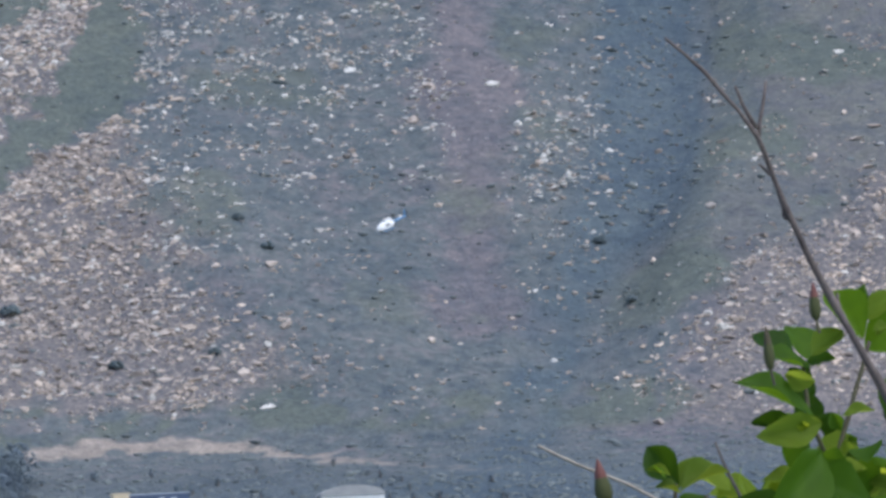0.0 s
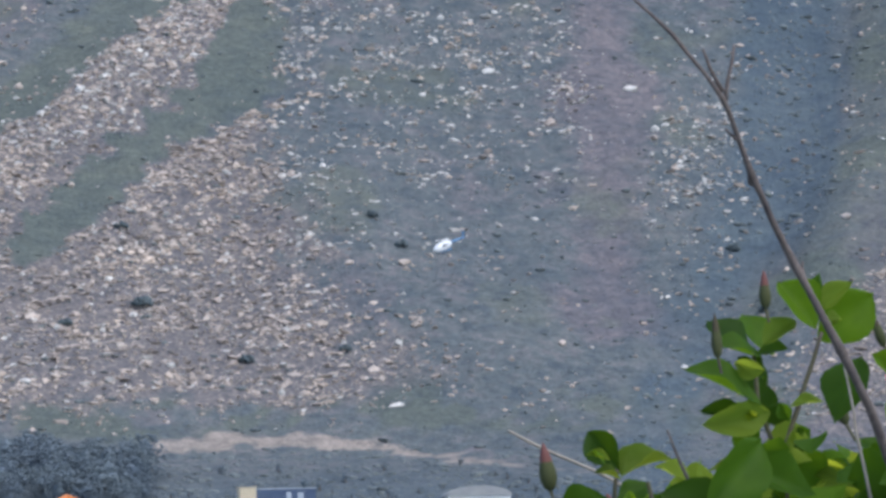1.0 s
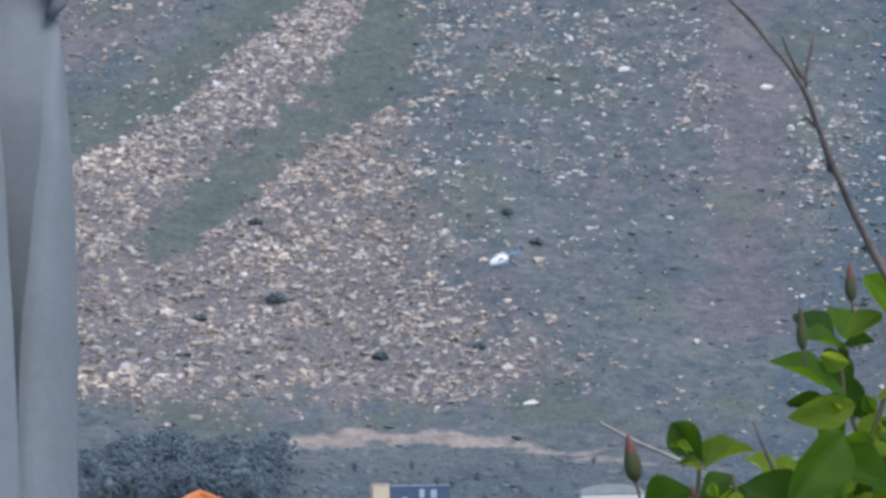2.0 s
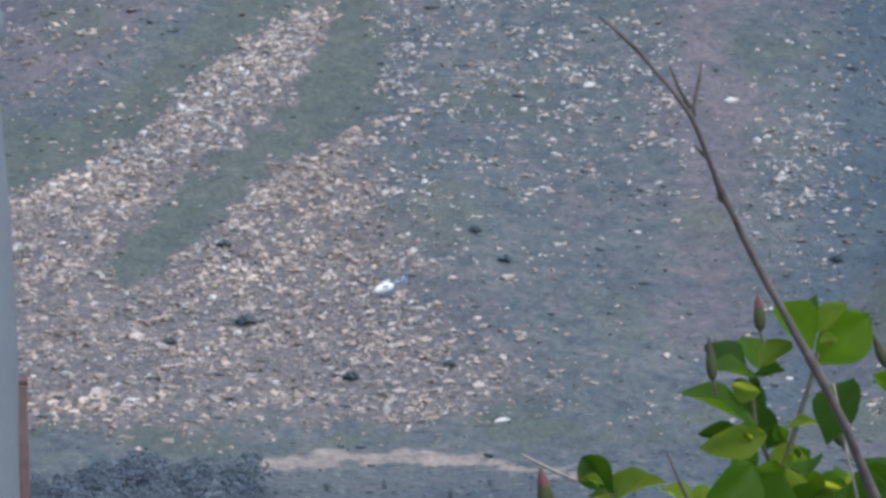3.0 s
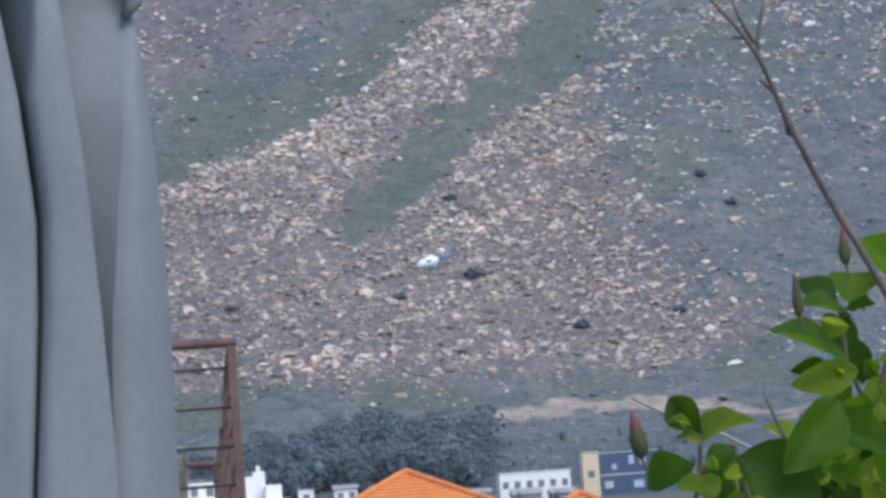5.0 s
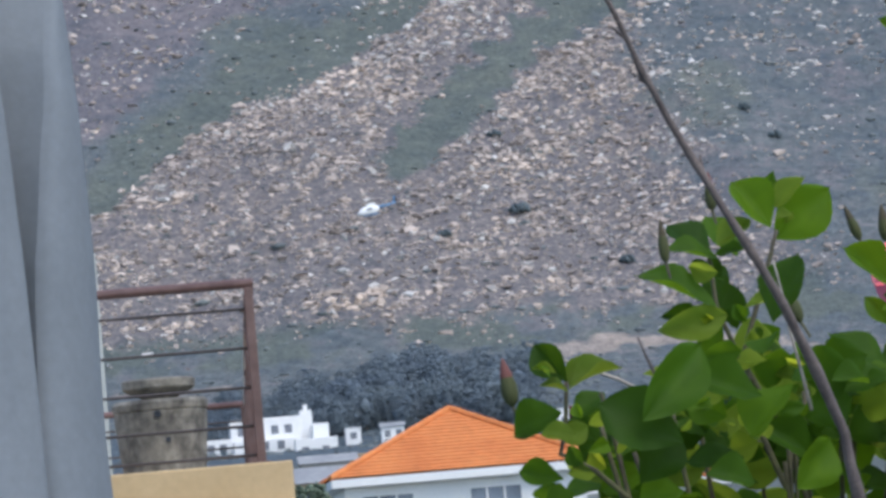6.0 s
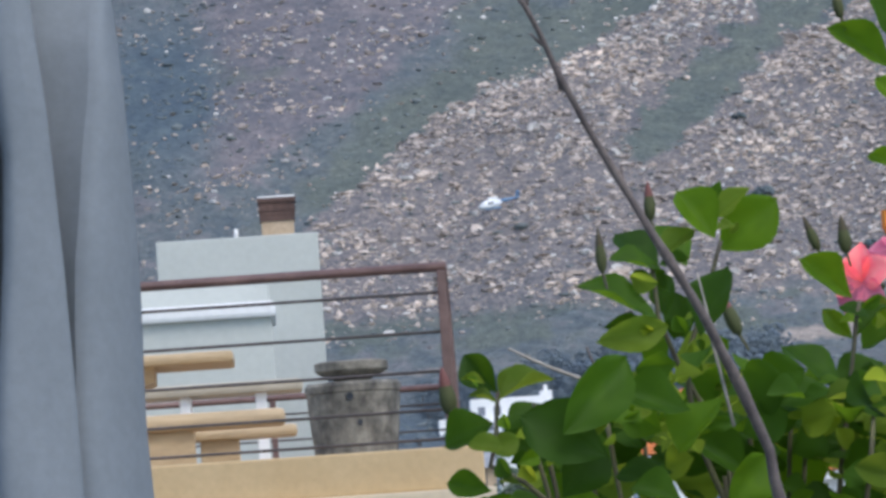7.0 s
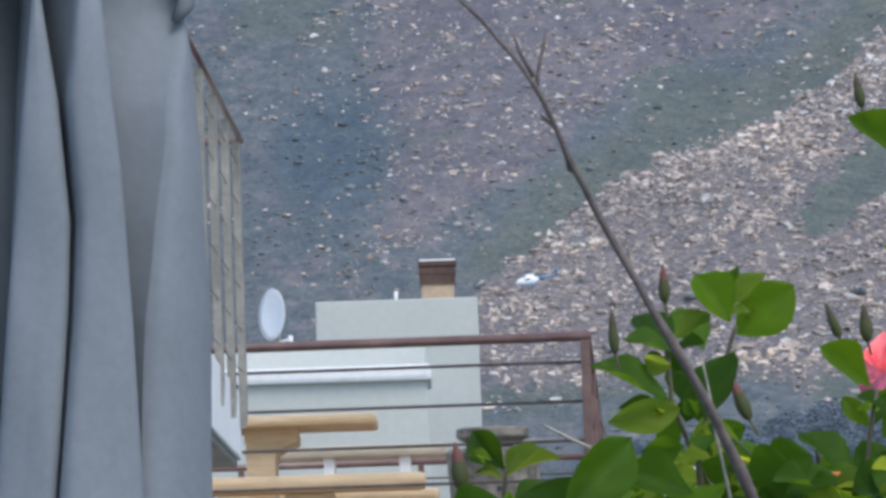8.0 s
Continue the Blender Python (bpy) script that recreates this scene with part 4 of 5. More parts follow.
# ---- the neighbour's roof terrace ----
def build_terrace():
    house = thing("terrace_house", 0.92, 26.6, 0.0, "flat-roofed house with an ochre parapet round its roof terrace", "house")
    house.rotation_euler = (0, 0, radians(-2.0))
    part("wall", block(-4.0, 7.1, 0, 8.05, 14.3, 2.285, 0.01), M_CREAM, house, "cream plaster wall")
    part("parapet", block(-4.03, 0.09, 2.285, 8.0, 0.16, 0.225, 0.012), M_OCHRE, house, "ochre plaster parapet")
    part("parapet", block(-0.11, 7.15, 2.285, 0.16, 13.9, 0.225, 0.012), M_OCHRE, house, "ochre plaster parapet")
    part("parapet", block(-4.03, 14.15, 2.285, 8.0, 0.16, 0.225, 0.012), M_OCHRE, house, "ochre plaster parapet")
    part("deck", block(-4.1, 7.15, 2.285, 7.7, 13.8, 0.1), M_TAN, house, "tan terrace floor")

    def railing(name, label, ends, zs, spacing, first=0, post_w=0.05):
        (x0, y0), (x1, y1) = ends
        r = thing(name, x0, y0, 2.51, label, "railing", "terrace railings")
        v = Vector((x1 - x0, y1 - y0, 0))
        turn = math.atan2(v.y, v.x)
        r.rotation_euler = (0, 0, turn)
        length = v.length
        part("top_rail", tube([(-0.03, 0, 0.955), (length + 0.03, 0, 0.955)], 0.027, 12), M_RAIL, r, "oxide-red painted top rail", smooth=True)
        for z in zs:
            part("bar", tube([(0, 0, z), (length, 0, z)], 0.0085, 8), M_CABLE, r, "thin dark horizontal bar", smooth=True)
        n = max(1, round(length / spacing))
        for k in range(first, n + 1):
            part("post", block(length * k / n, 0, -0.02, post_w, 0.05, 0.955, 0.006), M_RAIL, r)
            part("foot_plate", block(length * k / n, 0, -0.004, post_w + 0.05, 0.1, 0.012, 0.002), M_RAIL, r)
        return r

    zs = (0.82, 0.612, 0.404, 0.2, 0.045)
    railing("terrace_railing", "rust-red metal railing with thin bars on the parapet", ((0.735, 26.72), (-6.4, 26.97)), zs, 2.4)
    railing("terrace_railing", "rust-red metal side railing running back along the terrace", ((0.745, 26.85), (1.23, 40.4)), zs, 3.0, 1)
    railing("terrace_railing", "rust-red metal railing at the back of the terrace", ((1.21, 40.5), (-6.0, 40.75)), zs, 1.45)

    pot = thing("planter_pot", 0.235, 27.25, 2.385, "large weathered stained clay pot with a flat cover", "pot")
    part("body", turned([(0.20, 0.0), (0.212, 0.02), (0.24, 0.30), (0.25, 0.44), (0.252, 0.50), (0.24, 0.52), (0.225, 0.52), (0.21, 0.45)], 32), M_POT, pot, smooth=False)
    part("rim", turned([(0.248, 0.462), (0.257, 0.47), (0.259, 0.505), (0.245, 0.524)], 32), M_POT, pot)
    part("cover", turned([(0.05, 0.515), (0.18, 0.575), (0.198, 0.59), (0.198, 0.63), (0.185, 0.638), (0.02, 0.645)], 28), M_POT, pot, "flat weathered cover")
    for a, z, r in ((-95, 0.44, 0.024), (-84, 0.30, 0.017), (-68, 0.12, 0.016)):
        c = Vector((0.238 * math.cos(radians(a)), 0.238 * math.sin(radians(a)), z))
        out = Vector((math.cos(radians(a)), math.sin(radians(a)), 0.06))
        part("drain_plug", tube([c - out * 0.03, c + out * (0.018 if z > 0.4 else 0.008)], [r, r * 0.85], 10), M_DARK, pot, "dark round spot")

    def slab(x, y, z, sx, sy, sz):
        return block(x, y, z, sx, sy, sz, min(sz, sy) * 0.38)

    table = thing("picnic_table", -1.15, 28.8, 2.385, "heavy light-brown timber picnic table", "table")
    for k in range(3):
        part("tabletop_plank", slab(0.08, -0.29 + 0.29 * k, 0.745, 1.33, 0.275, 0.062), M_TIMBER, table)
    for px in (0.145, -0.65):
        bm = bmesh.new()
        rings = []
        for w, z, off in ((0.085, 0.0, -0.06), (0.08, 0.56, -0.06), (0.088, 0.61, -0.055), (0.12, 0.645, -0.02), (0.148, 0.665, 0), (0.15, 0.745, 0)):
            rings.append([bm.verts.new((px + off + sx * w, sy * 0.3, z)) for sx, sy in ((-1, -1), (1, -1), (1, 1), (-1, 1))])
        for r0, r1 in zip(rings, rings[1:]):
            for k in range(4):
                bm.faces.new((r0[k], r0[(k + 1) % 4], r1[(k + 1) % 4], r1[k]))
        bm.faces.new(rings[0][::-1])
        bm.faces.new(rings[-1])
        part("pedestal", bm, M_TIMBER, table, "flared timber pedestal")

    def bench(x, y, length, thick, legs, label):
        b = thing("bench", x, y, 2.385, label, "bench", "terrace benches")
        part("seat", slab(0, 0, 0.36, length, 0.32, thick), M_TIMBER, b)
        for k, w in legs:
            part("leg", block(k, 0, 0, w, 0.22, 0.36, 0.01), M_TIMBER, b)
        return b

    bench(-0.865, 28.25, 1.46, 0.095, ((0.08, 0.28), (-0.56, 0.2)), "light-brown timber bench beside the picnic table")
    bench(-0.72, 29.9, 1.3, 0.07, ((0.19, 0.23), (-0.4, 0.23)), "light-brown timber bench behind the picnic table")
    far = thing("side_table", -0.64, 31.6, 2.385, "weathered pale timber side table on white legs", "table")
    part("tabletop", slab(0, 0, 0.70, 1.25, 0.5, 0.075), M_PALETIMBER, far)
    for k in (-0.11, 0.36):
        part("leg", block(k, 0, 0, 0.07, 0.4, 0.70, 0.008), M_WHITE, far, "white painted leg")


build_terrace()


def build_balcony():
    house = thing("balcony_house", -1.0, 20.4, 0.0, "white house with a projecting balcony and slatted railing", "house")
    part("wall", block(-2.4, 0.3, 0, 3.6, 4.6, 7.0, 0.01), M_WHITE, house, "white plaster wall")
    part("balcony_slab", block(-0.28, 0.22, 2.675, 0.70, 4.1, 0.305, 0.01), M_WHITE, house, "white balcony slab")
    part("slab_edge", block(-0.28, 0.22, 2.645, 0.66, 4.05, 0.03, 0.006), M_GREYPAINT, house, "grey underside edge")
    for k in range(5):
        y = 2.2 - k * 0.9
        s = 0.086 - 0.0105 * k
        bm = block(s, y, 2.90, 0.034, 0.13, 1.20, 0.004)
        for v in bm.verts:
            if v.co.z < 3.0 and v.co.y < y:
                v.co.z -= 0.09
        part("railing_post", bm, M_GREYPAINT, house, "flat grey railing post with a slanted foot")
        for z in (3.06, 3.25, 3.44, 3.63, 3.82, 4.0):
            part("bolt", tube([(s - 0.02, y, z), (s + 0.015, y, z)], 0.012, 8), M_DARK, house)
    for z in (3.06, 3.25, 3.44, 3.63, 3.82, 4.0):
        part("cable", tube([(0.091, 2.25, z), (0.045, -1.8, z)], 0.0025, 6), M_CABLE, house)
    part("handrail", tube([(0.105, 2.3, 4.115), (0.048, -1.85, 4.115)], 0.014, 10), M_RAIL, house, "rust-red handrail", smooth=True)
    part("handrail", tube([(0.105, 2.28, 4.115), (-0.6, 2.28, 4.115)], 0.016, 10), M_RAIL, house, "rust-red handrail", smooth=True)
    part("roof", block(-2.4, 0.3, 7.0, 3.9, 4.9, 0.15, 0.01), M_ROOFGREY, house)


build_balcony()


def build_grey_house():
    house = thing("grey_house", -1.5, 60.0, 0.0, "pale grey plastered house of stepped boxes behind the terrace", "house")
    part("stair_tower", block(0.907, 4.0, 0, 1.993, 4.0, 6.455, 0.015), M_PLASTER, house, "tall pale grey block")
    part("wall", block(-2.75, -2.0, 0, 8.03, 2.5, 5.52, 0.015), M_PLASTER, house)
    part("wall", block(-2.72, -4.2, 0, 8.0, 1.8, 5.01, 0.015), M_PLASTER, house)
    part("coping", block(-2.71, -4.2, 5.01, 8.08, 1.96, 0.175, 0.05), M_WHITE, house, "white coping slab")
    chimney = part("chimney", block(1.42, 2.4, 6.455, 0.40, 0.40, 0.19, 0.01), M_TAN, house, "tan chimney with a ribbed brown clay cap")
    cap = block(1.42, 2.4, 6.64, 0.43, 0.43, 0.07, 0.006)
    for k, w in enumerate((0.44, 0.455, 0.44, 0.475)):
        block(1.42, 2.4, 6.707 + k * 0.055, w, w, 0.057, 0.006, cap)
    part("chimney_cap", cap, M_BRICK, chimney, "ribbed brown clay cap")
    part("chimney_top", block(1.42, 2.4, 6.925, 0.45, 0.45, 0.025, 0.004), M_WHITE, chimney)
    part("vent_pipe", tube([(0.90, 2.4, 6.45), (0.90, 2.4, 6.585)], 0.025, 10), M_WHITE, house, "short white vent pipe", smooth=True)
    part("wall_lamp", turned([(0.05, 0), (0.06, 0.02), (0.06, 0.09), (0.03, 0.12)], 14, at=(-0.16, -5.15, 4.42)), M_WHITE, house, "small white wall lamp")

    dish = thing("satellite_dish", -1.95, 56.9, 5.52, "white satellite dish on a flat roof", "satellite dish")
    bm = bmesh.new()
    bowl = [(0.02, -0.07), (0.12, -0.055), (0.2, -0.025), (0.26, 0.0), (0.265, 0.006), (0.2, -0.012), (0.12, -0.04), (0.02, -0.052)]
    turned([(r, z) for r, z in bowl], 28, bm)
    m = Matrix.Translation((0, 0, 0.41)) @ Matrix.Rotation(radians(214), 4, "Z") @ Matrix.Rotation(radians(88), 4, "Y") @ Matrix.Diagonal((1.12, 1.06, 1, 1))
    bmesh.ops.transform(bm, matrix=m, verts=bm.verts)
    part("bowl", bm, M_DISH, dish, smooth=True)
    part("mast", tube([(0.07, 0.07, 0.0), (0.07, 0.07, 0.40)], 0.02, 8), M_GREYPAINT, dish)
    part("arm", tube([(0.07, 0.07, 0.1), (0.14, 0.05, 0.12), (0.2, 0.04, 0.13)], 0.012, 8), M_WHITE, dish)
    part("receiver", block(0.2, 0.04, 0.1, 0.05, 0.05, 0.07, 0.01), M_WHITE, dish)


build_grey_house()


# ---- houses with tiled roofs ----
def tiled_house(x, y, ground, half, eave, rise, label, deep=None):
    deep = deep or half
    house = thing("tiled_house", x, y, ground, label, "house", "houses with orange roofs")
    e = eave - ground
    part("wall", block(0, 0, -0.4, 2 * half - 1.1, 2 * deep - 1.1, e - 0.3 + 0.4, 0.02), M_WHITE, house, "cream-white rendered wall")
    part("fascia", block(0, 0, e - 0.36, 2 * half - 0.06, 2 * deep - 0.06, 0.34, 0.03), M_WHITE, house, "white eaves board")
    bm = bmesh.new()
    rows = 18
    for sx, sy in ((0, -1), (1, 0), (0, 1), (-1, 0)):
        out, along = Vector((sx * half, sy * deep, 0)), Vector((-sy * half, sx * deep, 0))
        line = []
        for i in range(rows):
            a, b = i / rows, (i + 1) / rows
            for s, lift in ((a, 0.06), (b, 0.0)):
                p = out * (1 - s) + Vector((0, 0, e + rise * s + lift))
                line.append((bm.verts.new(p - along * (1 - s)), bm.verts.new(p + along * (1 - s))))
        for (p0, p1), (q0, q1) in zip(line, line[1:]):
            bm.faces.new((p0, p1, q1, q0))
    bmesh.ops.remove_doubles(bm, verts=bm.verts, dist=0.002)
    part("roof", bm, M_ROOF, house, "orange clay tiled hip roof")
    for sx, sy in ((1, 1), (1, -1), (-1, 1), (-1, -1)):
        n = 16
        pts = [Vector((sx * half * (1 - k / n), sy * deep * (1 - k / n), e + rise * k / n + 0.06)) for k in range(n + 1)]
        part("ridge_cap", tube(pts, [0.12 + 0.02 * (k % 2) for k in range(n + 1)], 8), M_ROOF, house)
    return house, e


def window(house, x, y, z, w, h, panes=2, face=-1):
    """A window in the front wall: frame, sill and panes."""
    frame_bm = block(x, y, z, w, 0.08, 0.08, 0.01)
    block(x, y, z + h - 0.08, w, 0.08, 0.08, 0.01, frame_bm)
    for k in range(panes + 1):
        block(x - w / 2 + w * k / panes, y, z, 0.08, 0.08, h, 0.01, frame_bm)
    win = part("window", frame_bm, M_WHITE, house, "white-framed window")
    for k in range(panes):
        part("pane", block(x - w / 2 + w * (k + 0.5) / panes, y + 0.03, z + 0.06, w / panes - 0.1, 0.03, h - 0.12), M_GLASS, win)
    part("sill", block(x, y - 0.06, z - 0.09, w + 0.2, 0.2, 0.08, 0.01), M_WHITE, win)


house, e = tiled_house(16.05, 205.0, 2.0, 5.35, 7.55, 2.62, "cream house with an orange tiled hip roof and tall windows")
window(house, -3.1, -4.82, 2.6, 2.1, 2.25, 3)
window(house, 1.2, -4.82, 2.6, 2.1, 2.25, 3)
house, e = tiled_house(24.2, 215.0, 2.4, 4.2, 6.75, 2.45, "smaller cream house with an orange tiled hip roof")
window(house, -1.2, -3.67, 1.9, 1.6, 1.6, 2)


# ---- the town below the mountain ----
def plain_house(x, y, w, d, h, mat, label, windows=3, lean_roof=0.0, roof=None):
    z = float(height(np.array([x]), np.array([y]))[0]) - 0.5
    house = thing("town_house", x, y, z, label, "house", "houses of the town")
    part("wall", block(0, 0, 0, w, d, h, 0.05), mat, house)
    if lean_roof:
        bm = bmesh.new()
        v = [bm.verts.new(p) for p in ((-w / 2 - 0.4, -d / 2 - 0.4, h), (w / 2 + 0.4, -d / 2 - 0.4, h), (w / 2 + 0.4, d / 2 + 0.4, h), (-w / 2 - 0.4, d / 2 + 0.4, h), (-w / 2 - 0.4, 0, h + lean_roof), (w / 2 + 0.4, 0, h + lean_roof))]
        for f in ((0, 1, 5, 4), (2, 3, 4, 5), (0, 4, 3), (1, 2, 5), (3, 2, 1, 0)):
            bm.faces.new([v[i] for i in f])
        part("roof", bm, roof or M_ROOFGREY, house)
    else:
        part("roof", block(0, 0, h, w + 0.3, d + 0.3, 0.25, 0.05), roof or mat, house)
    for k in range(windows):
        part("window", block(-w / 2 + w * (k + 0.5) / windows, -d / 2 - 0.02, h * 0.45, min(1.4, w / windows * 0.5), 0.12, min(1.5, h * 0.35)), M_FARGLASS, house)
    return house


villa = thing("villa", 48.0, 1134.0, 42.0, "large white flat-roofed villa with terraces at the mountain foot", "house", "houses of the town")
for name, cx, cy, w, d, z0, z1 in (("main_block", 1.0, 0, 15.8, 9, 0, 8.3), ("wing", -10.4, -1, 7.6, 8, -1, 4.2), ("tower", 10.2, -1.5, 2.6, 5, 0, 9.4), ("wing", 13.0, -6, 3.6, 6, -2, 6.0), ("garden_wing", 11.5, -12, 9.4, 6, -4, 2.6)):
    part(name, block(cx, cy, z0, w, d, z1 - z0, 0.08), M_WHITE, villa)
part("chimney", block(10.2, -1.5, 9.4, 0.9, 0.9, 1.3, 0.05), M_WHITE, villa)
part("terrace", block(1.0, -6.0, 0, 15.0, 3.2, 3.4, 0.08), M_WHITE, villa)
for cx, cy, z in ((-4.5, -4.55, 4.6), (-1.0, -4.55, 4.6), (3.0, -4.55, 4.6), (6.0, -4.55, 4.6), (-3.0, -7.65, 1.0), (0.5, -7.65, 1.0), (4.0, -7.65, 1.0), (-11.5, -5.05, 1.2), (-8.8, -5.05, 1.2), (9.0, -15.05, -1.2), (13.5, -15.05, -1.2)):
    part("window", block(cx, cy, z, 1.6, 0.14, 1.9), M_FARGLASS, villa)

plain_house(68.2, 1128, 3.4, 4, 4.0, M_WHITE, "small white flat-roofed house among trees", 1)
plain_house(76.5, 1120, 5.0, 5, 4.2, M_WHITE, "small white house with a grey roof", 2, 1.0)
plain_house(116.6, 1102, 15.6, 7, 5.9, M_WHITE, "long white two-storey building with a row of windows", 6)
plain_house(113.5, 1090, 6.0, 6, 2.0, M_ROOFGREY, "low house with a grey hipped roof", 0, 1.4)
plain_house(121.0, 1088, 5.0, 6, 2.0, M_ROOFGREY, "low house with a grey hipped roof", 0, 1.2)
plain_house(128.9, 1100, 3.6, 5, 9.8, M_CREAM, "tall narrow yellow building with small windows", 1)
blue = plain_house(137.6, 1103, 13.2, 5, 9.2, M_BLUE, "two-storey dark blue building with pale bands and windows", 0, roof=M_PALEBLUE)
part("band", block(0, -2.54, 4.3, 13.2, 0.14, 0.35, 0.02), M_PALEBLUE, blue, "pale blue storey band")
for wx, wz, ww, wh in ((-4.6, 1.6, 1.9, 1.5), (-3.2, 5.6, 1.0, 1.2), (0.6, 6.6, 1.1, 1.9), (3.2, 6.4, 1.3, 2.0), (2.0, 1.4, 2.2, 1.6)):
    part("window", block(wx, -2.54, wz, ww, 0.14, wh, 0.02), M_PALEBLUE, blue, "pale window")
plain_house(104.0, 1095, 4.2, 5, 2.8, M_ROOFGREY, "low grey house beside the wood", 1, 1.0)
plain_house(150.5, 1085, 7.0, 6, 3.0, M_WHITE, "low white house with a pitched roof", 2, 1.2)
plain_house(58.0, 900, 11.0, 7, 3.2, M_STONE, "low stone-grey flat-roofed building", 2, roof=M_ROOFGREY)
plain_house(45.0, 820, 9.0, 7, 3.0, M_STONE, "low grey house with a pitched roof", 2, 1.4)
plain_house(62.0, 960, 12.0, 7, 3.2, M_TAN, "low tan flat-roofed building", 3)
plain_house(92.0, 1010, 9.0, 7, 3.0, M_WHITE, "white bungalow with a grey roof", 3, 1.4)
plain_house(160.0, 1040, 10.0, 7, 3.0, M_WHITE, "white bungalow with a grey roof", 3, 1.4)
plain_house(13.0, 300, 1.6, 4, 6.6, M_WHITE, "narrow white house with dark windows", 1)
plain_house(20.5, 420, 9.0, 7, 4.0, M_TAN, "tan bungalow with a grey roof", 3, 1.4)
plain_house(-4.0, 500, 10.0, 7, 4.0, M_WHITE, "white bungalow with a grey roof", 3, 1.4)


def build_hall():
    x, y = 180.5, 1105.0
    z = float(height(np.array([x]), np.array([y]))[0])
    hall = thing("arched_hall", x, y, z - 0.5, "hall with a pale arched sheet roof", "hall")
    part("wall", block(0, 0, 0, 14.0, 9, 6.4, 0.05), M_WHITE, hall)
    bm, n = bmesh.new(), 14
    front, back = [], []
    for k in range(n + 1):
        a = math.pi * k / n
        p = (-7.3 * math.cos(a), 6.4 + 2.3 * math.sin(a))
        front.append(bm.verts.new((p[0], -4.8, p[1])))
        back.append(bm.verts.new((p[0], 4.8, p[1])))
    for k in range(n):
        bm.faces.new((front[k], front[k + 1], back[k + 1], back[k]))
    bm.faces.new(front[::-1])
    bm.faces.new(back)
    part("roof", bm, M_ROOFGREY, hall, "pale grey arched roof")
    for k in range(4):
        part("window", block(-4.5 + 3 * k, -4.52, 3.6, 1.4, 0.12, 1.4), M_FARGLASS, hall)


build_hall()


def build_tree(x, y, tall, spread, label):
    rng = np.random.default_rng(int(x * 10) + 3)
    z = float(height(np.array([x]), np.array([y]))[0])
    tree = thing("tree", x, y, z - 0.1, label, "tree", "garden trees")
    trunk = tube([(0, 0, 0), (0.1, 0, tall * 0.35), (-0.05, 0.1, tall * 0.7)], [0.18, 0.13, 0.06], 8)
    for k in range(6):
        a = k * 1.05
        tube([(0, 0, tall * (0.3 + 0.05 * k)), (spread * 0.4 * math.cos(a), spread * 0.4 * math.sin(a), tall * (0.5 + 0.05 * k))], [0.07, 0.02], 6, trunk)
    part("trunk", trunk, M_BARK, tree)
    n = 3200
    a, h, r = rng.uniform(0, 6.28, n), rng.uniform(0.28, 1.0, n), rng.uniform(0.2, 1, n) ** 0.5
    r = r * spread * np.sqrt(np.clip(1 - (h * 1.5 - 0.85) ** 2, 0.05, 1)) * (0.8 + 0.25 * np.sin(3 * a + 5 * h))
    crown = blobs("crown", M_GARDEN, np.stack([r * np.cos(a), r * np.sin(a), h * tall], -1), rng.uniform(0.045, 0.12, n), rng.uniform(0, 6.28, n), 0.7, 0.4, 15, True, True)
    crown.parent = tree


build_tree(8.9, 188.0, 5.3, 1.6, "dense grey-green garden tree beside a house")
build_tree(6.3, 240.0, 5.5, 2.4, "dense grey-green garden tree near houses")
build_tree(21.3, 235.0, 5.0, 2.0, "dense grey-green garden tree between houses")


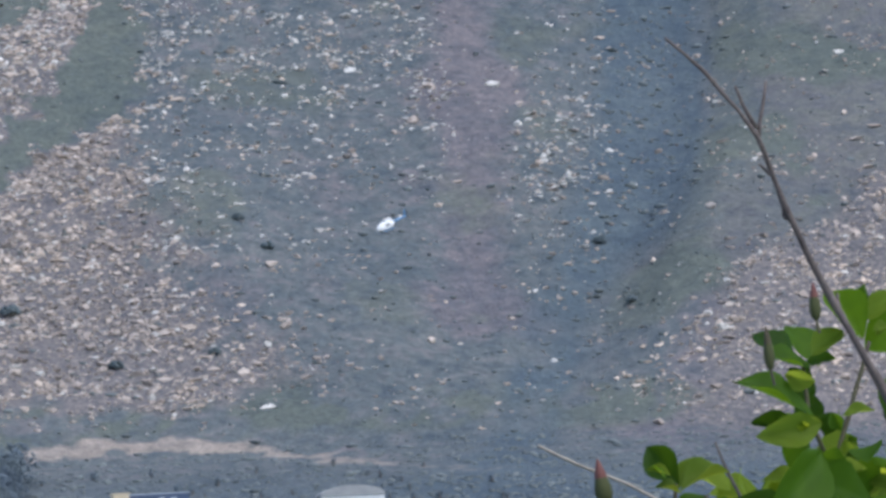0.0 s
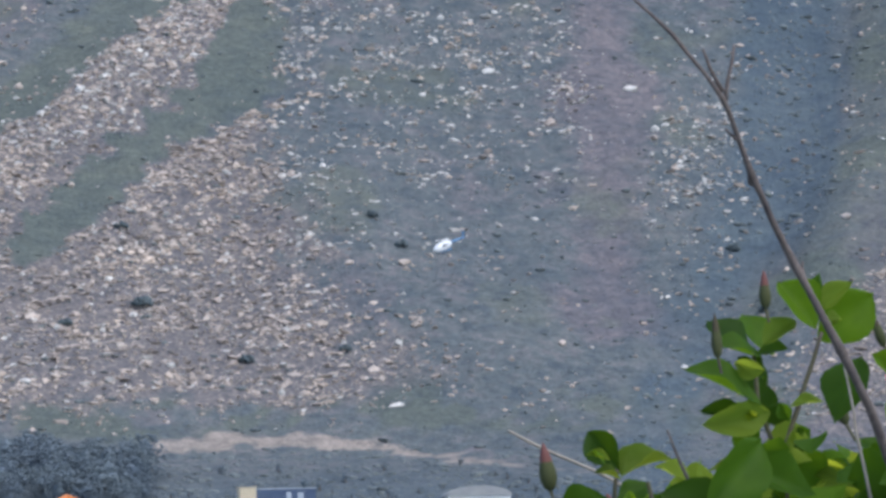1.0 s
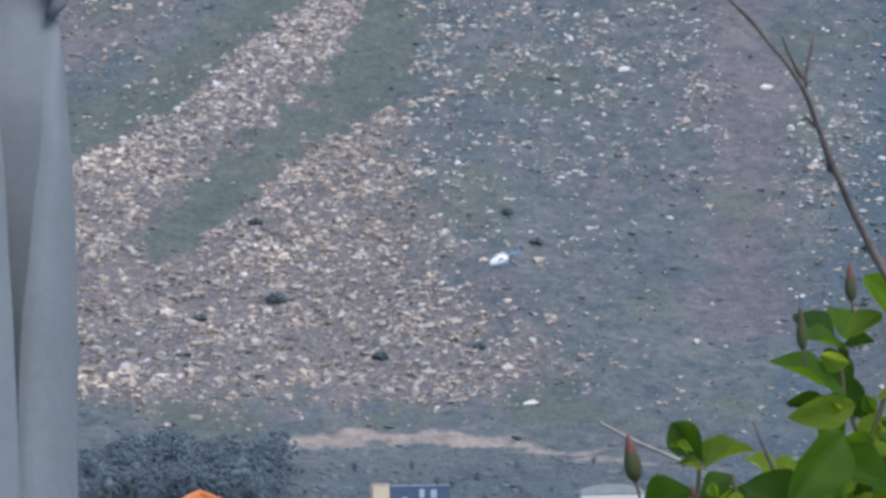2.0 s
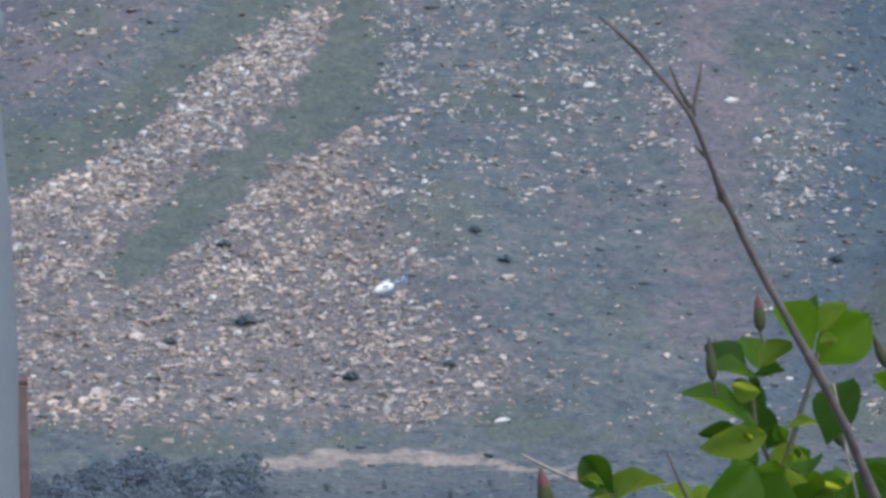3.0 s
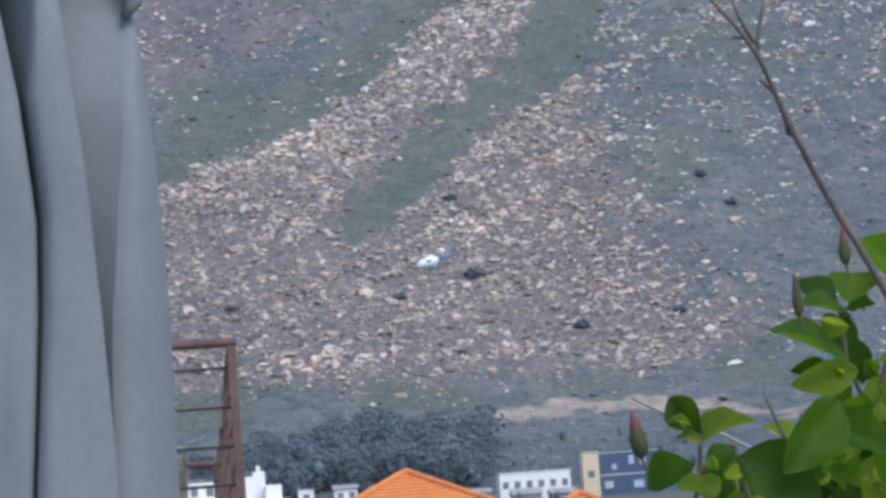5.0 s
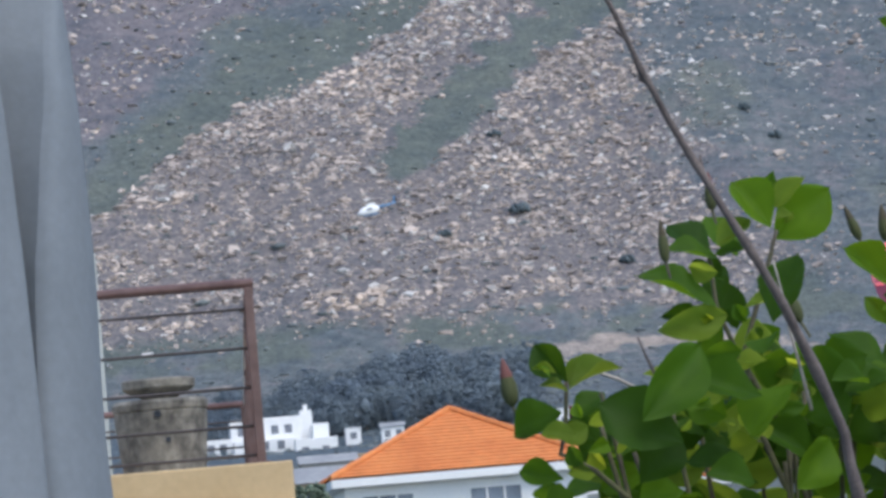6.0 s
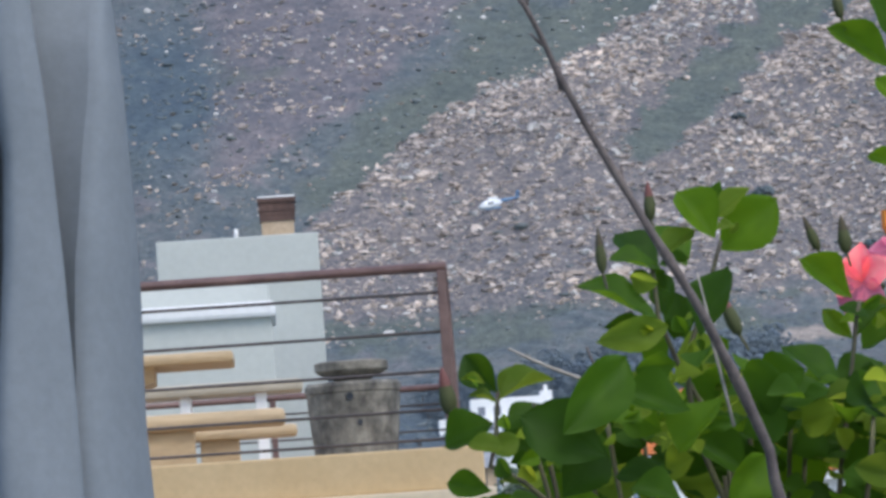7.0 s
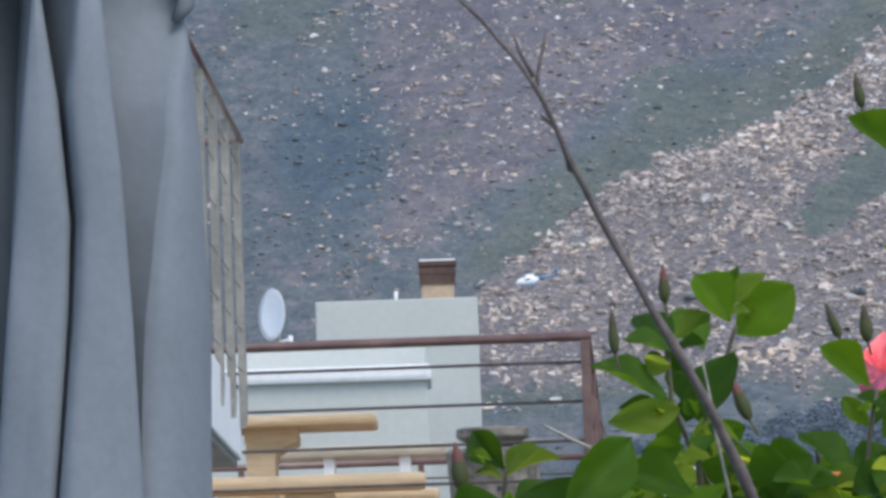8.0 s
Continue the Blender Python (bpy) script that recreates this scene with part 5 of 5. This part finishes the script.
# ---- the helicopter ----
def build_helicopter():
    heli = thing("helicopter", 216.7, 1250.0, 119.7, "white helicopter with a blue tail boom in flight", "helicopter")
    bm = bmesh.new()
    rings = []
    # along, half width, height of the belly and of the back
    for x, w, lo, hi in ((3.4, 0.12, -0.35, -0.15), (3.1, 0.55, -0.75, 0.15), (2.4, 0.95, -1.0, 0.75), (1.4, 1.2, -1.1, 1.15), (0.2, 1.25, -1.1, 1.3), (-1.2, 1.15, -1.0, 1.25), (-2.2, 0.8, -0.6, 1.05), (-2.9, 0.4, -0.05, 0.8)):
        mid, half = (lo + hi) / 2, (hi - lo) / 2
        rings.append([bm.verts.new((x, w * math.copysign(abs(math.cos(a)) ** 0.8, math.cos(a)), mid + half * math.copysign(abs(math.sin(a)) ** 0.8, math.sin(a)))) for a in (2 * math.pi * k / 16 for k in range(16))])
    for r0, r1 in zip(rings, rings[1:]):
        for k in range(16):
            bm.faces.new((r0[k], r1[k], r1[(k + 1) % 16], r0[(k + 1) % 16]))
    bm.faces.new(rings[0])
    bm.faces.new(rings[-1][::-1])
    part("fuselage", bm, M_HELI, heli, "white rounded fuselage", smooth=True)
    part("belly", block(0.0, 0, -1.2, 4.2, 1.7, 0.35, 0.15), M_HELIBLUE, heli, "dark blue belly")
    part("side_window", block(0.6, -1.2, 0.15, 1.5, 0.12, 0.55, 0.04), M_FARGLASS, heli)
    part("side_window", block(0.6, 1.2, 0.15, 1.5, 0.12, 0.55, 0.04), M_FARGLASS, heli)
    part("engine_cowling", block(-0.6, 0, 1.2, 2.6, 1.1, 0.6, 0.25), M_HELI, heli, "white engine cowling")
    part("tail_boom", tube([(-2.4, 0, 0.45), (-5.0, 0, 0.6), (-7.6, 0, 0.75)], [0.5, 0.32, 0.2], 12), M_HELIBLUE, heli, "blue tail boom", smooth=True)
    part("tail_fin", block(-7.6, 0, 0.55, 0.9, 0.12, 1.9, 0.05, turn=Matrix.Rotation(radians(-18), 4, "Y")), M_HELIBLUE, heli)
    part("stabilizer", block(-6.4, 0, 0.66, 0.7, 2.4, 0.08, 0.03), M_HELIBLUE, heli)
    for s in (-1, 1):
        part("skid", tube([(-1.9, s * 1.15, -1.85), (1.7, s * 1.15, -1.85), (2.2, s * 1.15, -1.65)], 0.06, 8), M_DARK, heli)
        for x in (-1.0, 1.1):
            part("strut", tube([(x, s * 0.7, -1.0), (x, s * 1.15, -1.85)], 0.05, 8), M_DARK, heli)
    part("mast", tube([(0, 0, 1.6), (0, 0, 2.25)], 0.12, 10), M_DARK, heli)
    bm = turned([(0.22, -0.08), (0.25, 0.0), (0.2, 0.1)], 12)
    for k in range(4):
        block(2.75, 0, -0.02, 5.0, 0.26, 0.05, 0.01, bm)
        bmesh.ops.rotate(bm, matrix=Matrix.Rotation(radians(90), 3, "Z"), verts=bm.verts)
    rotor = part("main_rotor", bm, M_DARK, heli, "four slim dark rotor blades")
    rotor.location = (0, 0, 2.25)
    bm = turned([(0.1, -0.06), (0.1, 0.06)], 10)
    block(0, 0, -0.02, 1.9, 0.14, 0.04, 0.01, bm)
    block(0, 0, -0.02, 0.14, 1.9, 0.04, 0.01, bm)
    tail = part("tail_rotor", bm, M_DARK, heli)
    tail.matrix_basis = pose(-7.9, 0.22, 1.55, 90)
    return heli, rotor, tail


helicopter, main_rotor, tail_rotor = build_helicopter()


def motions():
    """The flight along the slope, and both rotors turning."""
    walk(helicopter, [(t, pose(x, 1250.0, z, lean, dip, turn)) for t, x, z, lean, dip, turn in (
        (0.0, 217.5, 119.5, -4, 15, 216), (0.5, 207.7, 117.0, -4, 15, 216), (1.0, 197.8, 115.0, -4, 15, 215), (1.5, 187.4, 113.2, -4, 14, 214), (1.7, 183.7, 112.3, -4, 14, 214),
        (3.0, 156.6, 109.3, -3, 12, 211), (3.5, 145.9, 108.4, -3, 11, 210), (4.0, 134.5, 107.5, -3, 11, 209), (4.5, 122.7, 106.3, -3, 10, 208), (5.0, 110.3, 105.6, -3, 10, 207),
        (6.3, 75.6, 104.1, -2, 8, 205), (6.5, 69.4, 103.7, -2, 8, 204), (7.0, 54.0, 103.5, -2, 7, 203), (7.5, 38.0, 103.3, -2, 7, 202), (8.0, 20.8, 102.9, -2, 6, 201))])
    # the bare stem sways in the wind
    walk(dry_stem, [(t, pose(dx, 0, dz)) for t, dx, dz in ((0.0, -0.007, -0.022), (0.5, -0.004, 0.010), (1.0, 0.015, -0.007), (1.5, 0.010, -0.009), (1.7, 0.013, -0.006), (3.0, 0.002, -0.001), (3.5, 0, 0), (5.0, 0, 0), (8.0, 0.001, 0))])
    # the canvas stirs a little
    walk(parasol_canvas, [(t, pose(dx, 0, 0)) for t, dx in ((0.0, -0.028), (1.5, -0.027), (3.0, -0.013), (4.5, 0.014), (5.2, 0.005), (6.5, 0.0), (8.0, -0.002))])
    walk(main_rotor, [(k / 30, pose(0, 0, 2.25, 0, 0, 52 * k)) for k in range(241)])
    walk(tail_rotor, [(k / 30, pose(-7.9, 0.22, 1.55, 90) @ pose(0, 0, 0, 0, 0, 71 * k)) for k in range(241)])


motions()
